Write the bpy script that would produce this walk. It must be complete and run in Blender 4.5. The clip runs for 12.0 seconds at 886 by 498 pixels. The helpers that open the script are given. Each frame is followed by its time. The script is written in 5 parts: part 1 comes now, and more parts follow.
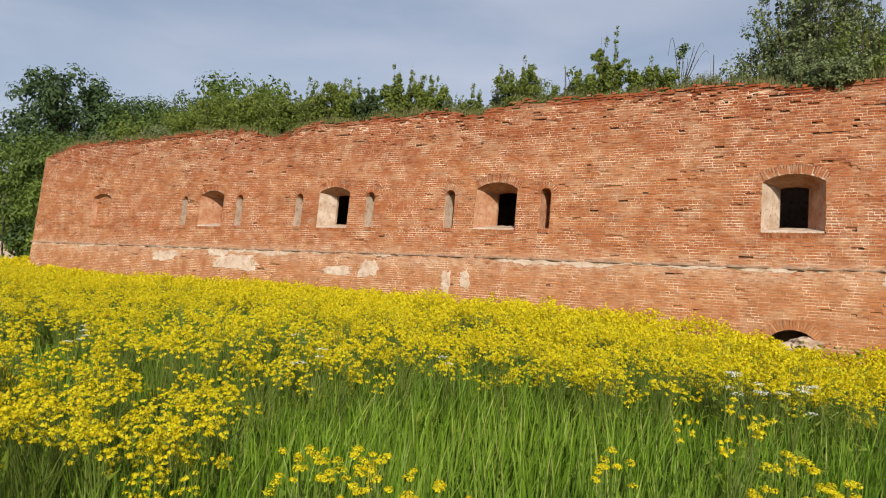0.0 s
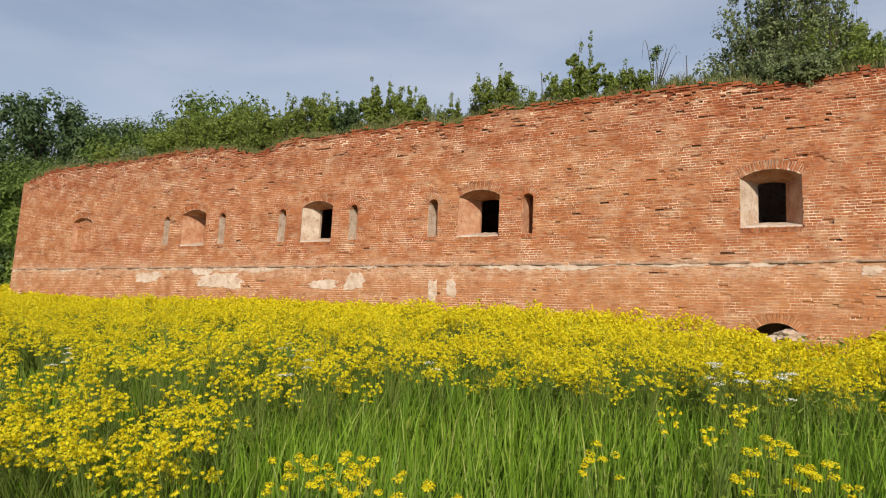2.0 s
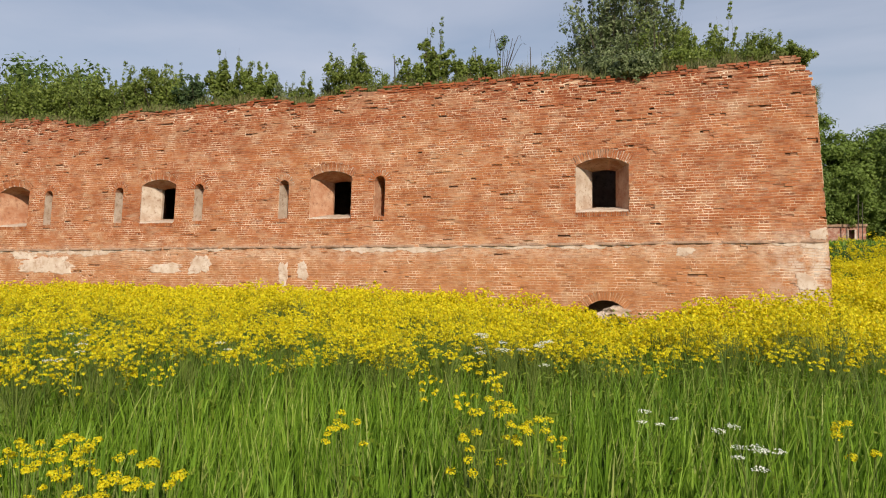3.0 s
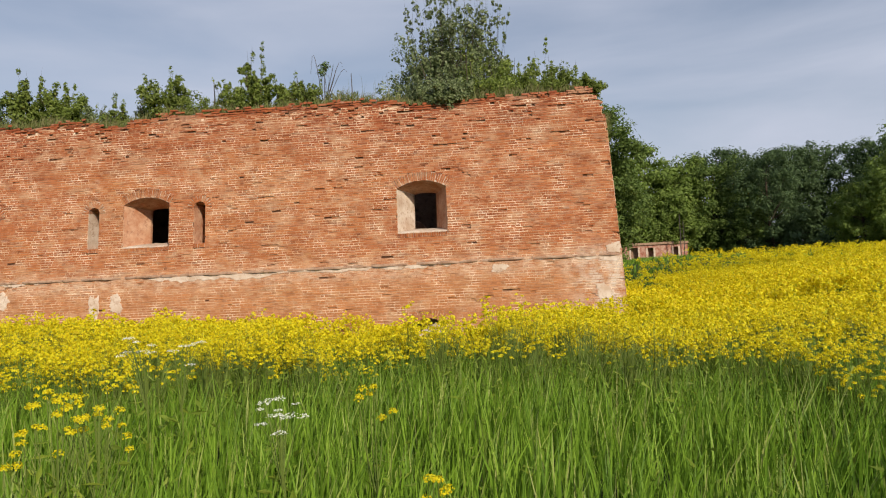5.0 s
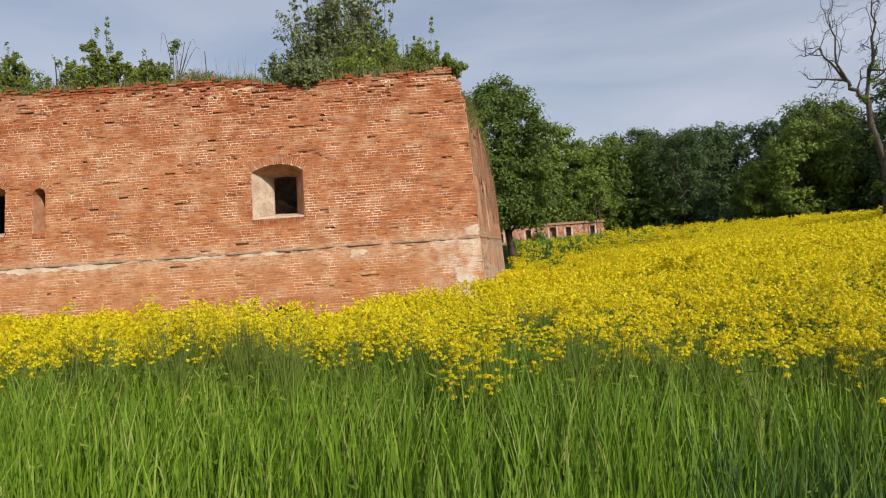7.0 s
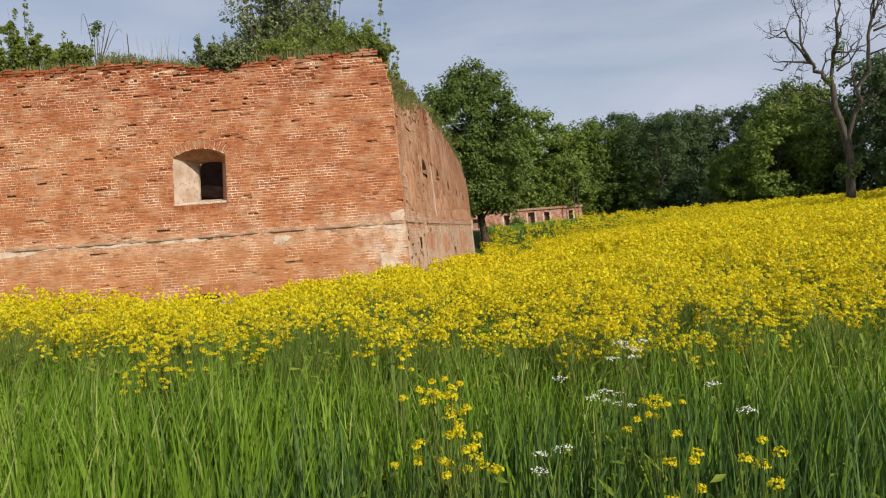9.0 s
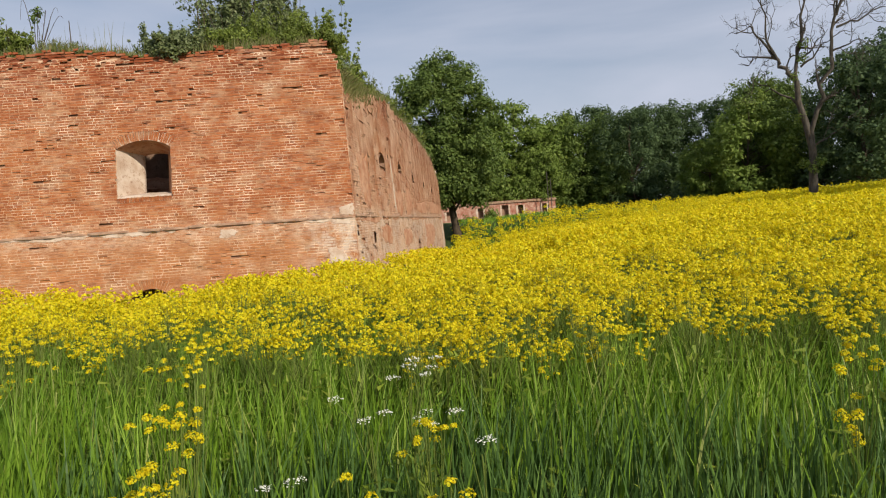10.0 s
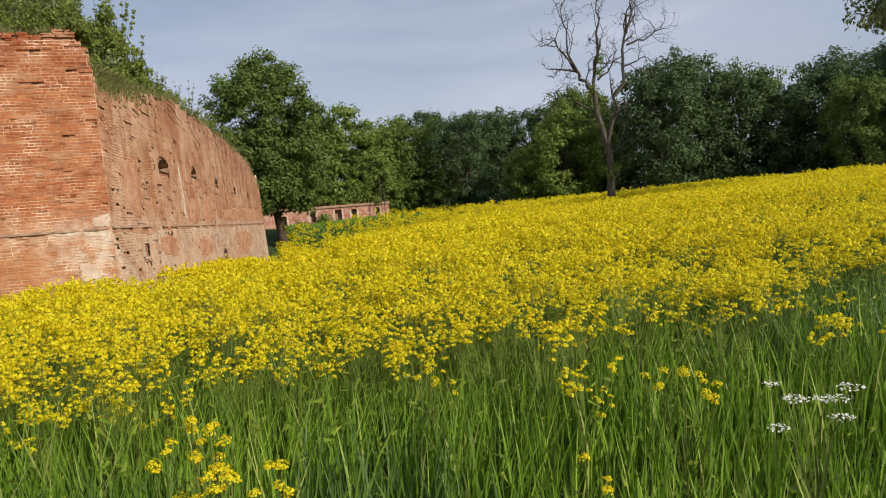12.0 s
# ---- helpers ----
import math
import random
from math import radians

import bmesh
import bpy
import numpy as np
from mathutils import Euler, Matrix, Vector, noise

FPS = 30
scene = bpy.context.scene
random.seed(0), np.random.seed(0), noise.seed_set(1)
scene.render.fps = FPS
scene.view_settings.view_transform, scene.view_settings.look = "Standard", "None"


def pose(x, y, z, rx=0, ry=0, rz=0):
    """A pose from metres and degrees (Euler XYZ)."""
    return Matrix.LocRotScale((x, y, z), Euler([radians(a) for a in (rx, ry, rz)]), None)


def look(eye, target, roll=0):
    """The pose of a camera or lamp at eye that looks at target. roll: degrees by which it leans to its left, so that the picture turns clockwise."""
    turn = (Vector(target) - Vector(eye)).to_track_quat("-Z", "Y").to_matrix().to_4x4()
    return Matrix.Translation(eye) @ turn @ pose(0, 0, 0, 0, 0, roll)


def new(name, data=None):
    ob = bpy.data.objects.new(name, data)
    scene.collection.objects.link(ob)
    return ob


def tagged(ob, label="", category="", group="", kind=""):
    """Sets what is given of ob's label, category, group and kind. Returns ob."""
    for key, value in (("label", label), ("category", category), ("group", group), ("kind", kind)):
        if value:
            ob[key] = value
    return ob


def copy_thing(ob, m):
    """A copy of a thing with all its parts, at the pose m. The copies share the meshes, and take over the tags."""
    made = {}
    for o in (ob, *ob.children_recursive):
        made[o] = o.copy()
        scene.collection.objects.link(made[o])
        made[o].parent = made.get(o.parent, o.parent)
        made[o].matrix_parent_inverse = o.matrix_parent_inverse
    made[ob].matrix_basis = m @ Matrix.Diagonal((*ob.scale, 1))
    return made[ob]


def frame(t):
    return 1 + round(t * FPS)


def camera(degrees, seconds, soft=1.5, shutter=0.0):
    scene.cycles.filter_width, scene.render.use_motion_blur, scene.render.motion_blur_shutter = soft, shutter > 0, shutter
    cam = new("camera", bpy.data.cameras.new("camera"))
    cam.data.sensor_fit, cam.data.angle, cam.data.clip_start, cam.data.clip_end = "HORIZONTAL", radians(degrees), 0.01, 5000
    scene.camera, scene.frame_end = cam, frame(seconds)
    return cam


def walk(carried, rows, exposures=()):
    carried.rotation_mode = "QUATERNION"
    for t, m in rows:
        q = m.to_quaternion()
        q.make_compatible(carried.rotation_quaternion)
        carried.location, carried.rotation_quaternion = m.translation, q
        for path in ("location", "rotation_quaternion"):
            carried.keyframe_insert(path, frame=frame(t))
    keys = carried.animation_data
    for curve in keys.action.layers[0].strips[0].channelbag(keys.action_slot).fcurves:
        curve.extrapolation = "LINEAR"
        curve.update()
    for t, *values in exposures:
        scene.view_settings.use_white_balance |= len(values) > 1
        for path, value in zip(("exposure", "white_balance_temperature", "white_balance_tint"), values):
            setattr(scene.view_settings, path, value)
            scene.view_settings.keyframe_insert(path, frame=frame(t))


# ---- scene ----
cam = camera(68.3, 12.0, soft=1.15)
PATH = [
    (0, (-5.586, -21.572, 0.181), (-6.592, -19.843, 0.189), 1.8),
    (0.5, (-5.65, -21.598, 0.197), (-6.713, -19.904, 0.208), 1.8),
    (1, (-5.671, -21.681, 0.185), (-6.736, -19.988, 0.208), 0.4),
    (1.5, (-5.659, -21.636, 0.169), (-6.659, -19.904, 0.2), 0.5),
    (2, (-5.536, -21.602, 0.155), (-6.504, -19.852, 0.193), -0.7),
    (2.5, (-5.257, -21.58, 0.143), (-6.149, -19.789, 0.165), -0.9),
    (3, (-4.995, -21.439, 0.11), (-5.593, -19.531, 0.092), -0.7),
    (3.2, (-4.871, -21.383, 0.107), (-5.394, -19.453, 0.089), -0.1),
    (4.8, (-3.742, -21.354, -0.113), (-4.008, -19.373, -0.057), -2.2),
    (5, (-3.562, -21.344, -0.121), (-3.763, -19.355, -0.066), -2.8),
    (5.5, (-3.037, -21.244, -0.135), (-3.191, -19.25, -0.095), -4.0),
    (6, (-2.456, -21.034, -0.139), (-2.62, -19.041, -0.11), -3.9),
    (6.5, (-1.811, -20.782, -0.137), (-1.916, -18.785, -0.144), -3.8),
    (7, (-0.986, -20.774, -0.154), (-1.006, -18.774, -0.167), -3.9),
    (7.2, (-0.703, -20.771, -0.162), (-0.746, -18.772, -0.185), -3.7),
    (8.8, (0.93, -20.503, -0.327), (0.916, -18.503, -0.356), -4.3),
    (9, (1.145, -20.468, -0.317), (1.142, -18.469, -0.375), -4.2),
    (9.5, (1.643, -20.355, -0.354), (1.687, -18.357, -0.432), -4.0),
    (10, (2.094, -20.266, -0.303), (2.149, -18.268, -0.39), -4.0),
    (10.5, (2.681, -20.27, -0.287), (2.709, -18.272, -0.366), -4.0),
    (11, (3.168, -20.131, -0.326), (3.276, -18.136, -0.414), -3.9),
    (11.1, (3.268, -20.095, -0.303), (3.401, -18.102, -0.406), -4.3),
    (11.3, (3.444, -20.03, -0.277), (3.646, -18.043, -0.38), -4.3),
    (11.5, (3.641, -20.003, -0.269), (3.926, -18.025, -0.37), -4.6),
    (12, (4.201, -19.917, -0.283), (4.71, -17.986, -0.396), -4.7),
]
walk(cam, [(t, look(eye, target, roll)) for t, eye, target, roll in PATH], [(0.0, 0.0), (12.0, 0.0)])

# ---- world, sun ----
SUN_AZ, SUN_EL = 35.0, 33.0  # degrees to the east of the front wall's normal, above the horizon
world = bpy.data.worlds.new("sky")
scene.world = world
world.use_nodes = True
wn, wl = world.node_tree.nodes, world.node_tree.links
wn.clear()
sky = wn.new("ShaderNodeTexSky")
sky.sky_type, sky.sun_disc = "NISHITA", False
sky.sun_elevation, sky.sun_rotation = radians(SUN_EL), radians(180 - SUN_AZ)
sky.air_density, sky.dust_density, sky.ozone_density = 1.0, 2.0, 1.5
wtc, wmap, wnoise, wramp = (wn.new("ShaderNode" + k) for k in ("TexCoord", "Mapping", "TexNoise", "ValToRGB"))
wmap.inputs["Scale"].default_value = (1.0, 1.0, 4.5)
wnoise.inputs["Scale"].default_value, wnoise.inputs["Detail"].default_value = 1.6, 6.0
wnoise.inputs["Distortion"].default_value = 0.4
wramp.color_ramp.elements[0].position, wramp.color_ramp.elements[0].color = 0.36, (0.35, 0.35, 0.35, 1)
wramp.color_ramp.elements[1].position, wramp.color_ramp.elements[1].color = 0.72, (0.95, 0.95, 0.95, 1)
wmix, wbg, wout = wn.new("ShaderNodeMix"), wn.new("ShaderNodeBackground"), wn.new("ShaderNodeOutputWorld")
wmix.data_type = "RGBA"
wmix.inputs["B"].default_value = (5.6, 6.0, 7.2, 1)
wbg.inputs["Strength"].default_value = 0.10
wl.new(wtc.outputs["Generated"], wmap.inputs["Vector"])
wl.new(wmap.outputs["Vector"], wnoise.inputs["Vector"])
wl.new(wnoise.outputs["Fac"], wramp.inputs["Fac"])
wl.new(wramp.outputs["Color"], wmix.inputs["Factor"])
wl.new(sky.outputs["Color"], wmix.inputs["A"])
wl.new(wmix.outputs["Result"], wbg.inputs["Color"])
wl.new(wbg.outputs["Background"], wout.inputs["Surface"])

sun = new("sun", bpy.data.lights.new("sun", "SUN"))
sun.data.energy, sun.data.angle, sun.data.color = 5.0, radians(1.0), (1.0, 0.90, 0.72)
_a, _e = radians(SUN_AZ), radians(SUN_EL)
TO_SUN = Vector((math.sin(_a) * math.cos(_e), -math.cos(_a) * math.cos(_e), math.sin(_e)))
sun.matrix_world = look(TO_SUN * 100, (0, 0, 0))


# ---- materials ----
class Nodes:
    """A Principled material and short ways to its nodes."""

    def __init__(self, name, rough=0.9, spec=0.2):
        self.m = bpy.data.materials.new(name)
        self.m.use_nodes = True
        self.t = self.m.node_tree
        self.b = self.t.nodes["Principled BSDF"]
        self.b.inputs["Roughness"].default_value = rough
        self.b.inputs["Specular IOR Level"].default_value = spec
        self.pos = self.n("NewGeometry").outputs["Position"]

    def n(self, kind):
        return self.t.nodes.new("ShaderNode" + kind)

    def put(self, socket, v):
        if isinstance(v, bpy.types.NodeSocket):
            self.t.links.new(v, socket)
        else:
            socket.default_value = v

    def noise(self, scale, detail=4.0, rough=0.55, stretch=None):
        t = self.n("TexNoise")
        t.inputs["Scale"].default_value, t.inputs["Detail"].default_value, t.inputs["Roughness"].default_value = scale, detail, rough
        v = self.pos
        if stretch:
            p = self.n("Mapping")
            p.inputs["Scale"].default_value = stretch
            self.put(p.inputs["Vector"], v)
            v = p.outputs["Vector"]
        self.put(t.inputs["Vector"], v)
        return t.outputs["Fac"]

    def ramp(self, fac, stops):
        r = self.n("ValToRGB")
        e = r.color_ramp.elements
        while len(e) < len(stops):
            e.new(0.5)
        for k, (p, c) in zip(e, stops):
            k.position = p
            k.color = (*c, 1) if isinstance(c, tuple) else (c, c, c, 1)
        self.put(r.inputs["Fac"], fac)
        return r.outputs["Color"]

    def mix(self, fac, a, b, how="MIX"):
        x = self.n("Mix")
        x.data_type, x.blend_type = "RGBA", how
        for key, v in (("Factor", fac), ("A", a), ("B", b)):
            self.put(x.inputs[key], (*v, 1) if isinstance(v, tuple) else v)
        return x.outputs["Result"]

    def math(self, how, a, b=0.0):
        x = self.n("Math")
        x.operation = how
        self.put(x.inputs[0], a), self.put(x.inputs[1], b)
        return x.outputs[0]

    def island(self):
        return self.n("NewGeometry").outputs["Random Per Island"]

    def each(self):
        return self.n("ObjectInfo").outputs["Random"]

    def height(self):
        x = self.n("SeparateXYZ")
        self.put(x.inputs[0], self.pos)
        return x.outputs["Z"]

    def span(self, v, lo, hi):
        x = self.n("MapRange")
        x.interpolation_type = "SMOOTHSTEP"
        self.put(x.inputs["Value"], v)
        x.inputs["From Min"].default_value, x.inputs["From Max"].default_value = lo, hi
        return x.outputs["Result"]

    def done(self, colour, bump=None, strength=0.4, distance=0.01):
        self.put(self.b.inputs["Base Color"], (*colour, 1) if isinstance(colour, tuple) else colour)
        if bump is not None:
            k = self.n("Bump")
            k.inputs["Strength"].default_value, k.inputs["Distance"].default_value = strength, distance
            self.put(k.inputs["Height"], bump)
            self.put(self.b.inputs["Normal"], k.outputs["Normal"])
        return self.m


def brick_paint(name, rnd, wash=0.0):
    k = Nodes(name, 0.92)
    r = k.each() if rnd == "each" else k.island()
    c = k.ramp(r, [(0.0, (0.19, 0.070, 0.042)), (0.08, (0.30, 0.100, 0.048)), (0.35, (0.38, 0.135, 0.060)), (0.65, (0.42, 0.155, 0.068)), (0.90, (0.47, 0.195, 0.092)), (0.98, (0.51, 0.29, 0.17)), (1.0, (0.24, 0.13, 0.10))])
    c = k.mix(0.38, c, (0.405, 0.142, 0.058))
    c = k.mix(1.0, c, (0.86, 0.75, 0.67), "MULTIPLY")
    streak = k.noise(1.0, 5, 0.65, (0.9, 0.9, 2.6))
    c = k.mix(0.75, c, k.mix(1.0, c, k.ramp(streak, [(0.28, (0.58, 0.54, 0.55)), (0.5, (0.97, 1.0, 1.03)), (0.72, (1.15, 1.32, 1.42))]), "MULTIPLY"))
    big = k.noise(0.22, 3)
    c = k.mix(k.ramp(big, [(0.42, 0.0), (0.62, 0.55)]), c, k.mix(1.0, c, (1.05, 1.18, 1.08), "MULTIPLY"))
    # weathered red crown of the wall
    up = k.span(k.math("ADD", k.height(), k.math("MULTIPLY", k.noise(0.5, 4), 2.4)), 4.6, 6.6)
    c = k.mix(k.math("MULTIPLY", up, 0.9), c, k.mix(1.0, c, (0.78, 0.62, 0.62), "MULTIPLY"))
    # lime bloom in patches, heavier on the plinth
    low = k.span(k.math("ADD", k.height(), k.math("MULTIPLY", k.noise(0.8, 4), 1.5)), 1.6, 0.0)
    bloom = k.ramp(k.noise(1.1, 9, 0.78, (1, 1, 1.9)), [(0.50, 0.0), (0.62, 0.95)])
    c = k.mix(k.math("MULTIPLY", bloom, 0.46), c, (0.50, 0.34, 0.22))
    lime = k.ramp(k.noise(2.6, 7, 0.74, (1, 1, 4.5)), [(0.54, 0.0), (0.66, 1.0)])
    c = k.mix(k.math("MULTIPLY", lime, 0.34), c, (0.56, 0.43, 0.34))
    c = k.mix(k.math("MULTIPLY", low, 0.20), c, (0.54, 0.32, 0.15))
    # lime washed out along the string course, and on the foot of the quoin
    rise = k.math("ABSOLUTE", k.math("ADD", k.height(), 0.12))
    near = k.span(k.math("ADD", rise, k.math("MULTIPLY", k.noise(0.9, 5, 0.7), 0.9)), 1.05, 0.45)
    c = k.mix(k.math("MULTIPLY", near, k.ramp(k.noise(3.1, 6, 0.75, (1, 1, 2.2)), [(0.40, 0.0), (0.62, 0.66)])), c, (0.60, 0.46, 0.35))
    east = k.n("SeparateXYZ")
    k.put(east.inputs[0], k.pos)
    quoin = k.math("MULTIPLY", k.span(k.math("ADD", east.outputs["X"], k.noise(0.9, 4)), -1.9, 0.2), k.span(k.math("ADD", k.height(), k.noise(1.3, 4)), 1.2, 0.2))
    c = k.mix(k.math("MULTIPLY", quoin, k.ramp(k.noise(2.1, 7, 0.75), [(0.40, 0.0), (0.55, 0.85)])), c, (0.56, 0.47, 0.40))
    if wash:
        c = k.mix(k.ramp(k.noise(0.8, 7, 0.7, (1, 1, 0.5)), [(0.42, wash * 0.1), (0.60, wash)]), c, (0.64, 0.43, 0.31))
    grime = k.ramp(k.noise(2.3, 6, 0.7, (1, 1, 2)), [(0.54, 0.0), (0.72, 0.5)])
    c = k.mix(grime, c, k.mix(1.0, c, (0.45, 0.40, 0.40), "MULTIPLY"))
    fine = k.noise(34, 4, 0.6)
    c = k.mix(0.35, c, k.mix(1.0, c, k.ramp(fine, [(0.3, 0.6), (0.7, 1.35)]), "MULTIPLY"))
    return k.done(c, fine, 0.6, 0.008)


BRICK = brick_paint("weathered brick", "island")
BRICK_ONE = brick_paint("weathered brick, single", "each")
BRICK_SIDE = brick_paint("lime-washed brick", "island", 0.7)


def mortar_paint():
    k = Nodes("old lime mortar", 0.95)
    c = k.ramp(k.noise(1.6, 6, 0.6), [(0.36, (0.32, 0.14, 0.072)), (0.50, (0.50, 0.31, 0.195)), (0.66, (0.77, 0.62, 0.48))])
    f = k.noise(40, 3)
    return k.done(k.mix(0.4, c, k.mix(1.0, c, k.ramp(f, [(0.3, 0.6), (0.7, 1.3)]), "MULTIPLY")), f, 0.5, 0.01)


MORTAR = mortar_paint()


def plaster_paint(name, a, b, dirt=(0.30, 0.17, 0.11)):
    k = Nodes(name, 0.9)
    c = k.mix(k.ramp(k.noise(2.2, 6, 0.62), [(0.35, 0.0), (0.68, 1.0)]), a, b)
    c = k.mix(k.ramp(k.noise(6.5, 6, 0.75), [(0.52, 0.0), (0.66, 0.85)]), c, dirt)
    f = k.noise(26, 5)
    return k.done(c, f, 0.5, 0.012)


PLASTER = plaster_paint("pale lime plaster", (0.45, 0.33, 0.25), (0.62, 0.53, 0.46))
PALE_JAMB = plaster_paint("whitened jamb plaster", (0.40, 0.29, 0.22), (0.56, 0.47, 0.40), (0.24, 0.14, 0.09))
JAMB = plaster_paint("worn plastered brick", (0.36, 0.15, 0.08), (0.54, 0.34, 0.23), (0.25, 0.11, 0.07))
CORDON = plaster_paint("weathered cordon", (0.27, 0.16, 0.105), (0.42, 0.29, 0.21), (0.15, 0.085, 0.06))
# brick with the shade of unlit rooms and openings put into its colour
INSIDE = plaster_paint("casemate brick darkened for shade", (0.22, 0.13, 0.09), (0.34, 0.23, 0.17), (0.11, 0.07, 0.05))
CORE = plaster_paint("dark rubble core", (0.26, 0.12, 0.07), (0.38, 0.21, 0.13), (0.17, 0.085, 0.055))
RED_RENDER = plaster_paint("peeling red render", (0.30, 0.105, 0.07), (0.50, 0.34, 0.27), (0.15, 0.065, 0.045))


def earth_paint():
    k = Nodes("grassy earth", 0.95)
    c = k.ramp(k.noise(0.5, 6, 0.65), [(0.3, (0.028, 0.045, 0.010)), (0.55, (0.045, 0.072, 0.016)), (0.75, (0.075, 0.085, 0.026))])
    f = k.noise(18, 4)
    return k.done(k.mix(0.5, c, k.mix(1.0, c, k.ramp(f, [(0.3, 0.4), (0.7, 1.4)]), "MULTIPLY")), f, 0.8, 0.05)


EARTH = earth_paint()


def leaf_paint(name, stops, glow=0.35, rough=0.6, patch=0.0):
    """Leaves and petals: part of the light comes through them."""
    k = Nodes(name, rough, 0.25)
    c = k.ramp(k.island(), stops)
    if patch:
        c = k.mix(k.ramp(k.noise(patch, 3), [(0.35, 0.0), (0.65, 0.8)]), c, k.mix(1.0, c, (0.62, 0.70, 0.75), "MULTIPLY"))
    k.put(k.b.inputs["Base Color"], c)
    tr, mx = k.n("BsdfTranslucent"), k.n("MixShader")
    k.put(tr.inputs["Color"], c)
    mx.inputs["Fac"].default_value = glow
    out = k.t.nodes["Material Output"]
    k.put(mx.inputs[1], k.b.outputs["BSDF"]), k.put(mx.inputs[2], tr.outputs["BSDF"])
    k.put(out.inputs["Surface"], mx.outputs["Shader"])
    return k.m


GRASS = leaf_paint("meadow grass", [(0.0, (0.092, 0.172, 0.014)), (0.5, (0.178, 0.306, 0.024)), (0.85, (0.255, 0.385, 0.042)), (1.0, (0.40, 0.42, 0.13))], 0.33, 0.55, 0.35)
GRASS_DARK = leaf_paint("dark blue-green grass", [(0.0, (0.050, 0.10, 0.022)), (0.6, (0.085, 0.16, 0.036)), (1.0, (0.14, 0.23, 0.05))], 0.25, 0.5, 0.35)
HERB = leaf_paint("meadow herb leaves", [(0.0, (0.12, 0.175, 0.018)), (0.6, (0.19, 0.26, 0.030)), (1.0, (0.27, 0.33, 0.042))], 0.42, 0.55)
PETAL = leaf_paint("yellow petals", [(0.0, (0.58, 0.44, 0.006)), (0.5, (0.77, 0.655, 0.012)), (0.88, (0.83, 0.75, 0.02)), (1.0, (0.38, 0.43, 0.03))], 0.45, 0.6)
WHITE_PETAL = leaf_paint("white petals", [(0.0, (0.70, 0.72, 0.62)), (1.0, (0.88, 0.88, 0.82))], 0.3)
STALK = leaf_paint("green stalks", [(0.0, (0.09, 0.14, 0.025)), (1.0, (0.16, 0.20, 0.04))], 0.2)
DRY = leaf_paint("dry grass", [(0.0, (0.12, 0.15, 0.04)), (0.45, (0.19, 0.20, 0.07)), (0.75, (0.25, 0.21, 0.11)), (1.0, (0.10, 0.16, 0.03))], 0.3)
LEAF_DARK = leaf_paint("dark woodland leaves", [(0.0, (0.050, 0.085, 0.034)), (0.6, (0.072, 0.118, 0.045)), (1.0, (0.098, 0.148, 0.055))], 0.32, 0.65)
LEAF_MID = leaf_paint("green tree leaves", [(0.0, (0.080, 0.126, 0.026)), (0.6, (0.112, 0.170, 0.037)), (1.0, (0.15, 0.205, 0.05))], 0.35, 0.65)
LEAF_LIGHT = leaf_paint("light green leaves", [(0.0, (0.115, 0.172, 0.028)), (0.6, (0.155, 0.225, 0.042)), (1.0, (0.20, 0.26, 0.06))], 0.35, 0.6)
LEAF_GREY = leaf_paint("grey-green willow leaves", [(0.0, (0.10, 0.135, 0.05)), (0.6, (0.18, 0.225, 0.095)), (1.0, (0.28, 0.31, 0.17))], 0.3, 0.5)


SCRUB_MID = leaf_paint("green scrub leaves", [(0.0, (0.115, 0.155, 0.03)), (0.6, (0.185, 0.24, 0.05)), (1.0, (0.26, 0.31, 0.075))], 0.42, 0.5)
SCRUB_LIGHT = leaf_paint("yellow-green scrub leaves", [(0.0, (0.13, 0.175, 0.032)), (0.6, (0.21, 0.275, 0.055)), (1.0, (0.30, 0.35, 0.085))], 0.45, 0.5)


def bark_paint(name, a, b):
    k = Nodes(name, 0.92)
    f = k.noise(9, 6, 0.65, (1, 1, 0.22))
    return k.done(k.ramp(f, [(0.32, a), (0.68, b)]), f, 0.8, 0.03)


BARK = bark_paint("dark bark", (0.030, 0.022, 0.015), (0.095, 0.072, 0.052))
BARK_DEAD = bark_paint("bleached dead wood", (0.032, 0.028, 0.024), (0.115, 0.10, 0.085))


# ---- building helpers ----
rng = np.random.default_rng(7)


def mesh_of(name, verts, faces, mats=(), index=None, rounded=False):
    """A mesh from arrays: verts (n, 3), faces (m, 3 or 4)."""
    verts = np.ascontiguousarray(verts, np.float32).reshape(-1, 3)
    faces = np.ascontiguousarray(faces, np.int32)
    m, k = faces.shape
    me = bpy.data.meshes.new(name)
    me.vertices.add(len(verts))
    me.vertices.foreach_set("co", verts.ravel())
    me.loops.add(m * k)
    me.loops.foreach_set("vertex_index", faces.ravel())
    me.polygons.add(m)
    me.polygons.foreach_set("loop_start", np.arange(0, m * k, k, dtype=np.int32))
    for x in mats:
        me.materials.append(x)
    if index is not None:
        me.polygons.foreach_set("material_index", np.ascontiguousarray(index, np.int32))
    me.update(calc_edges=True)
    if not rounded:
        me.shade_flat()
    return me


def part_of(name, me, parent=None, label=""):
    ob = new(name, me)
    if parent is not None:
        ob.parent = parent
    return tagged(ob, label)


def smooth(lo, hi, v):
    t = np.clip((v - lo) / (hi - lo), 0, 1)
    return t * t * (3 - 2 * t)


def stack(pieces):
    """Joins (verts, faces) pairs of one face size."""
    vs, fs, k = [], [], 0
    for v, f in pieces:
        vs.append(np.asarray(v, float).reshape(-1, 3))
        fs.append(np.asarray(f) + k)
        k += len(vs[-1])
    return np.concatenate(vs), np.concatenate(fs)


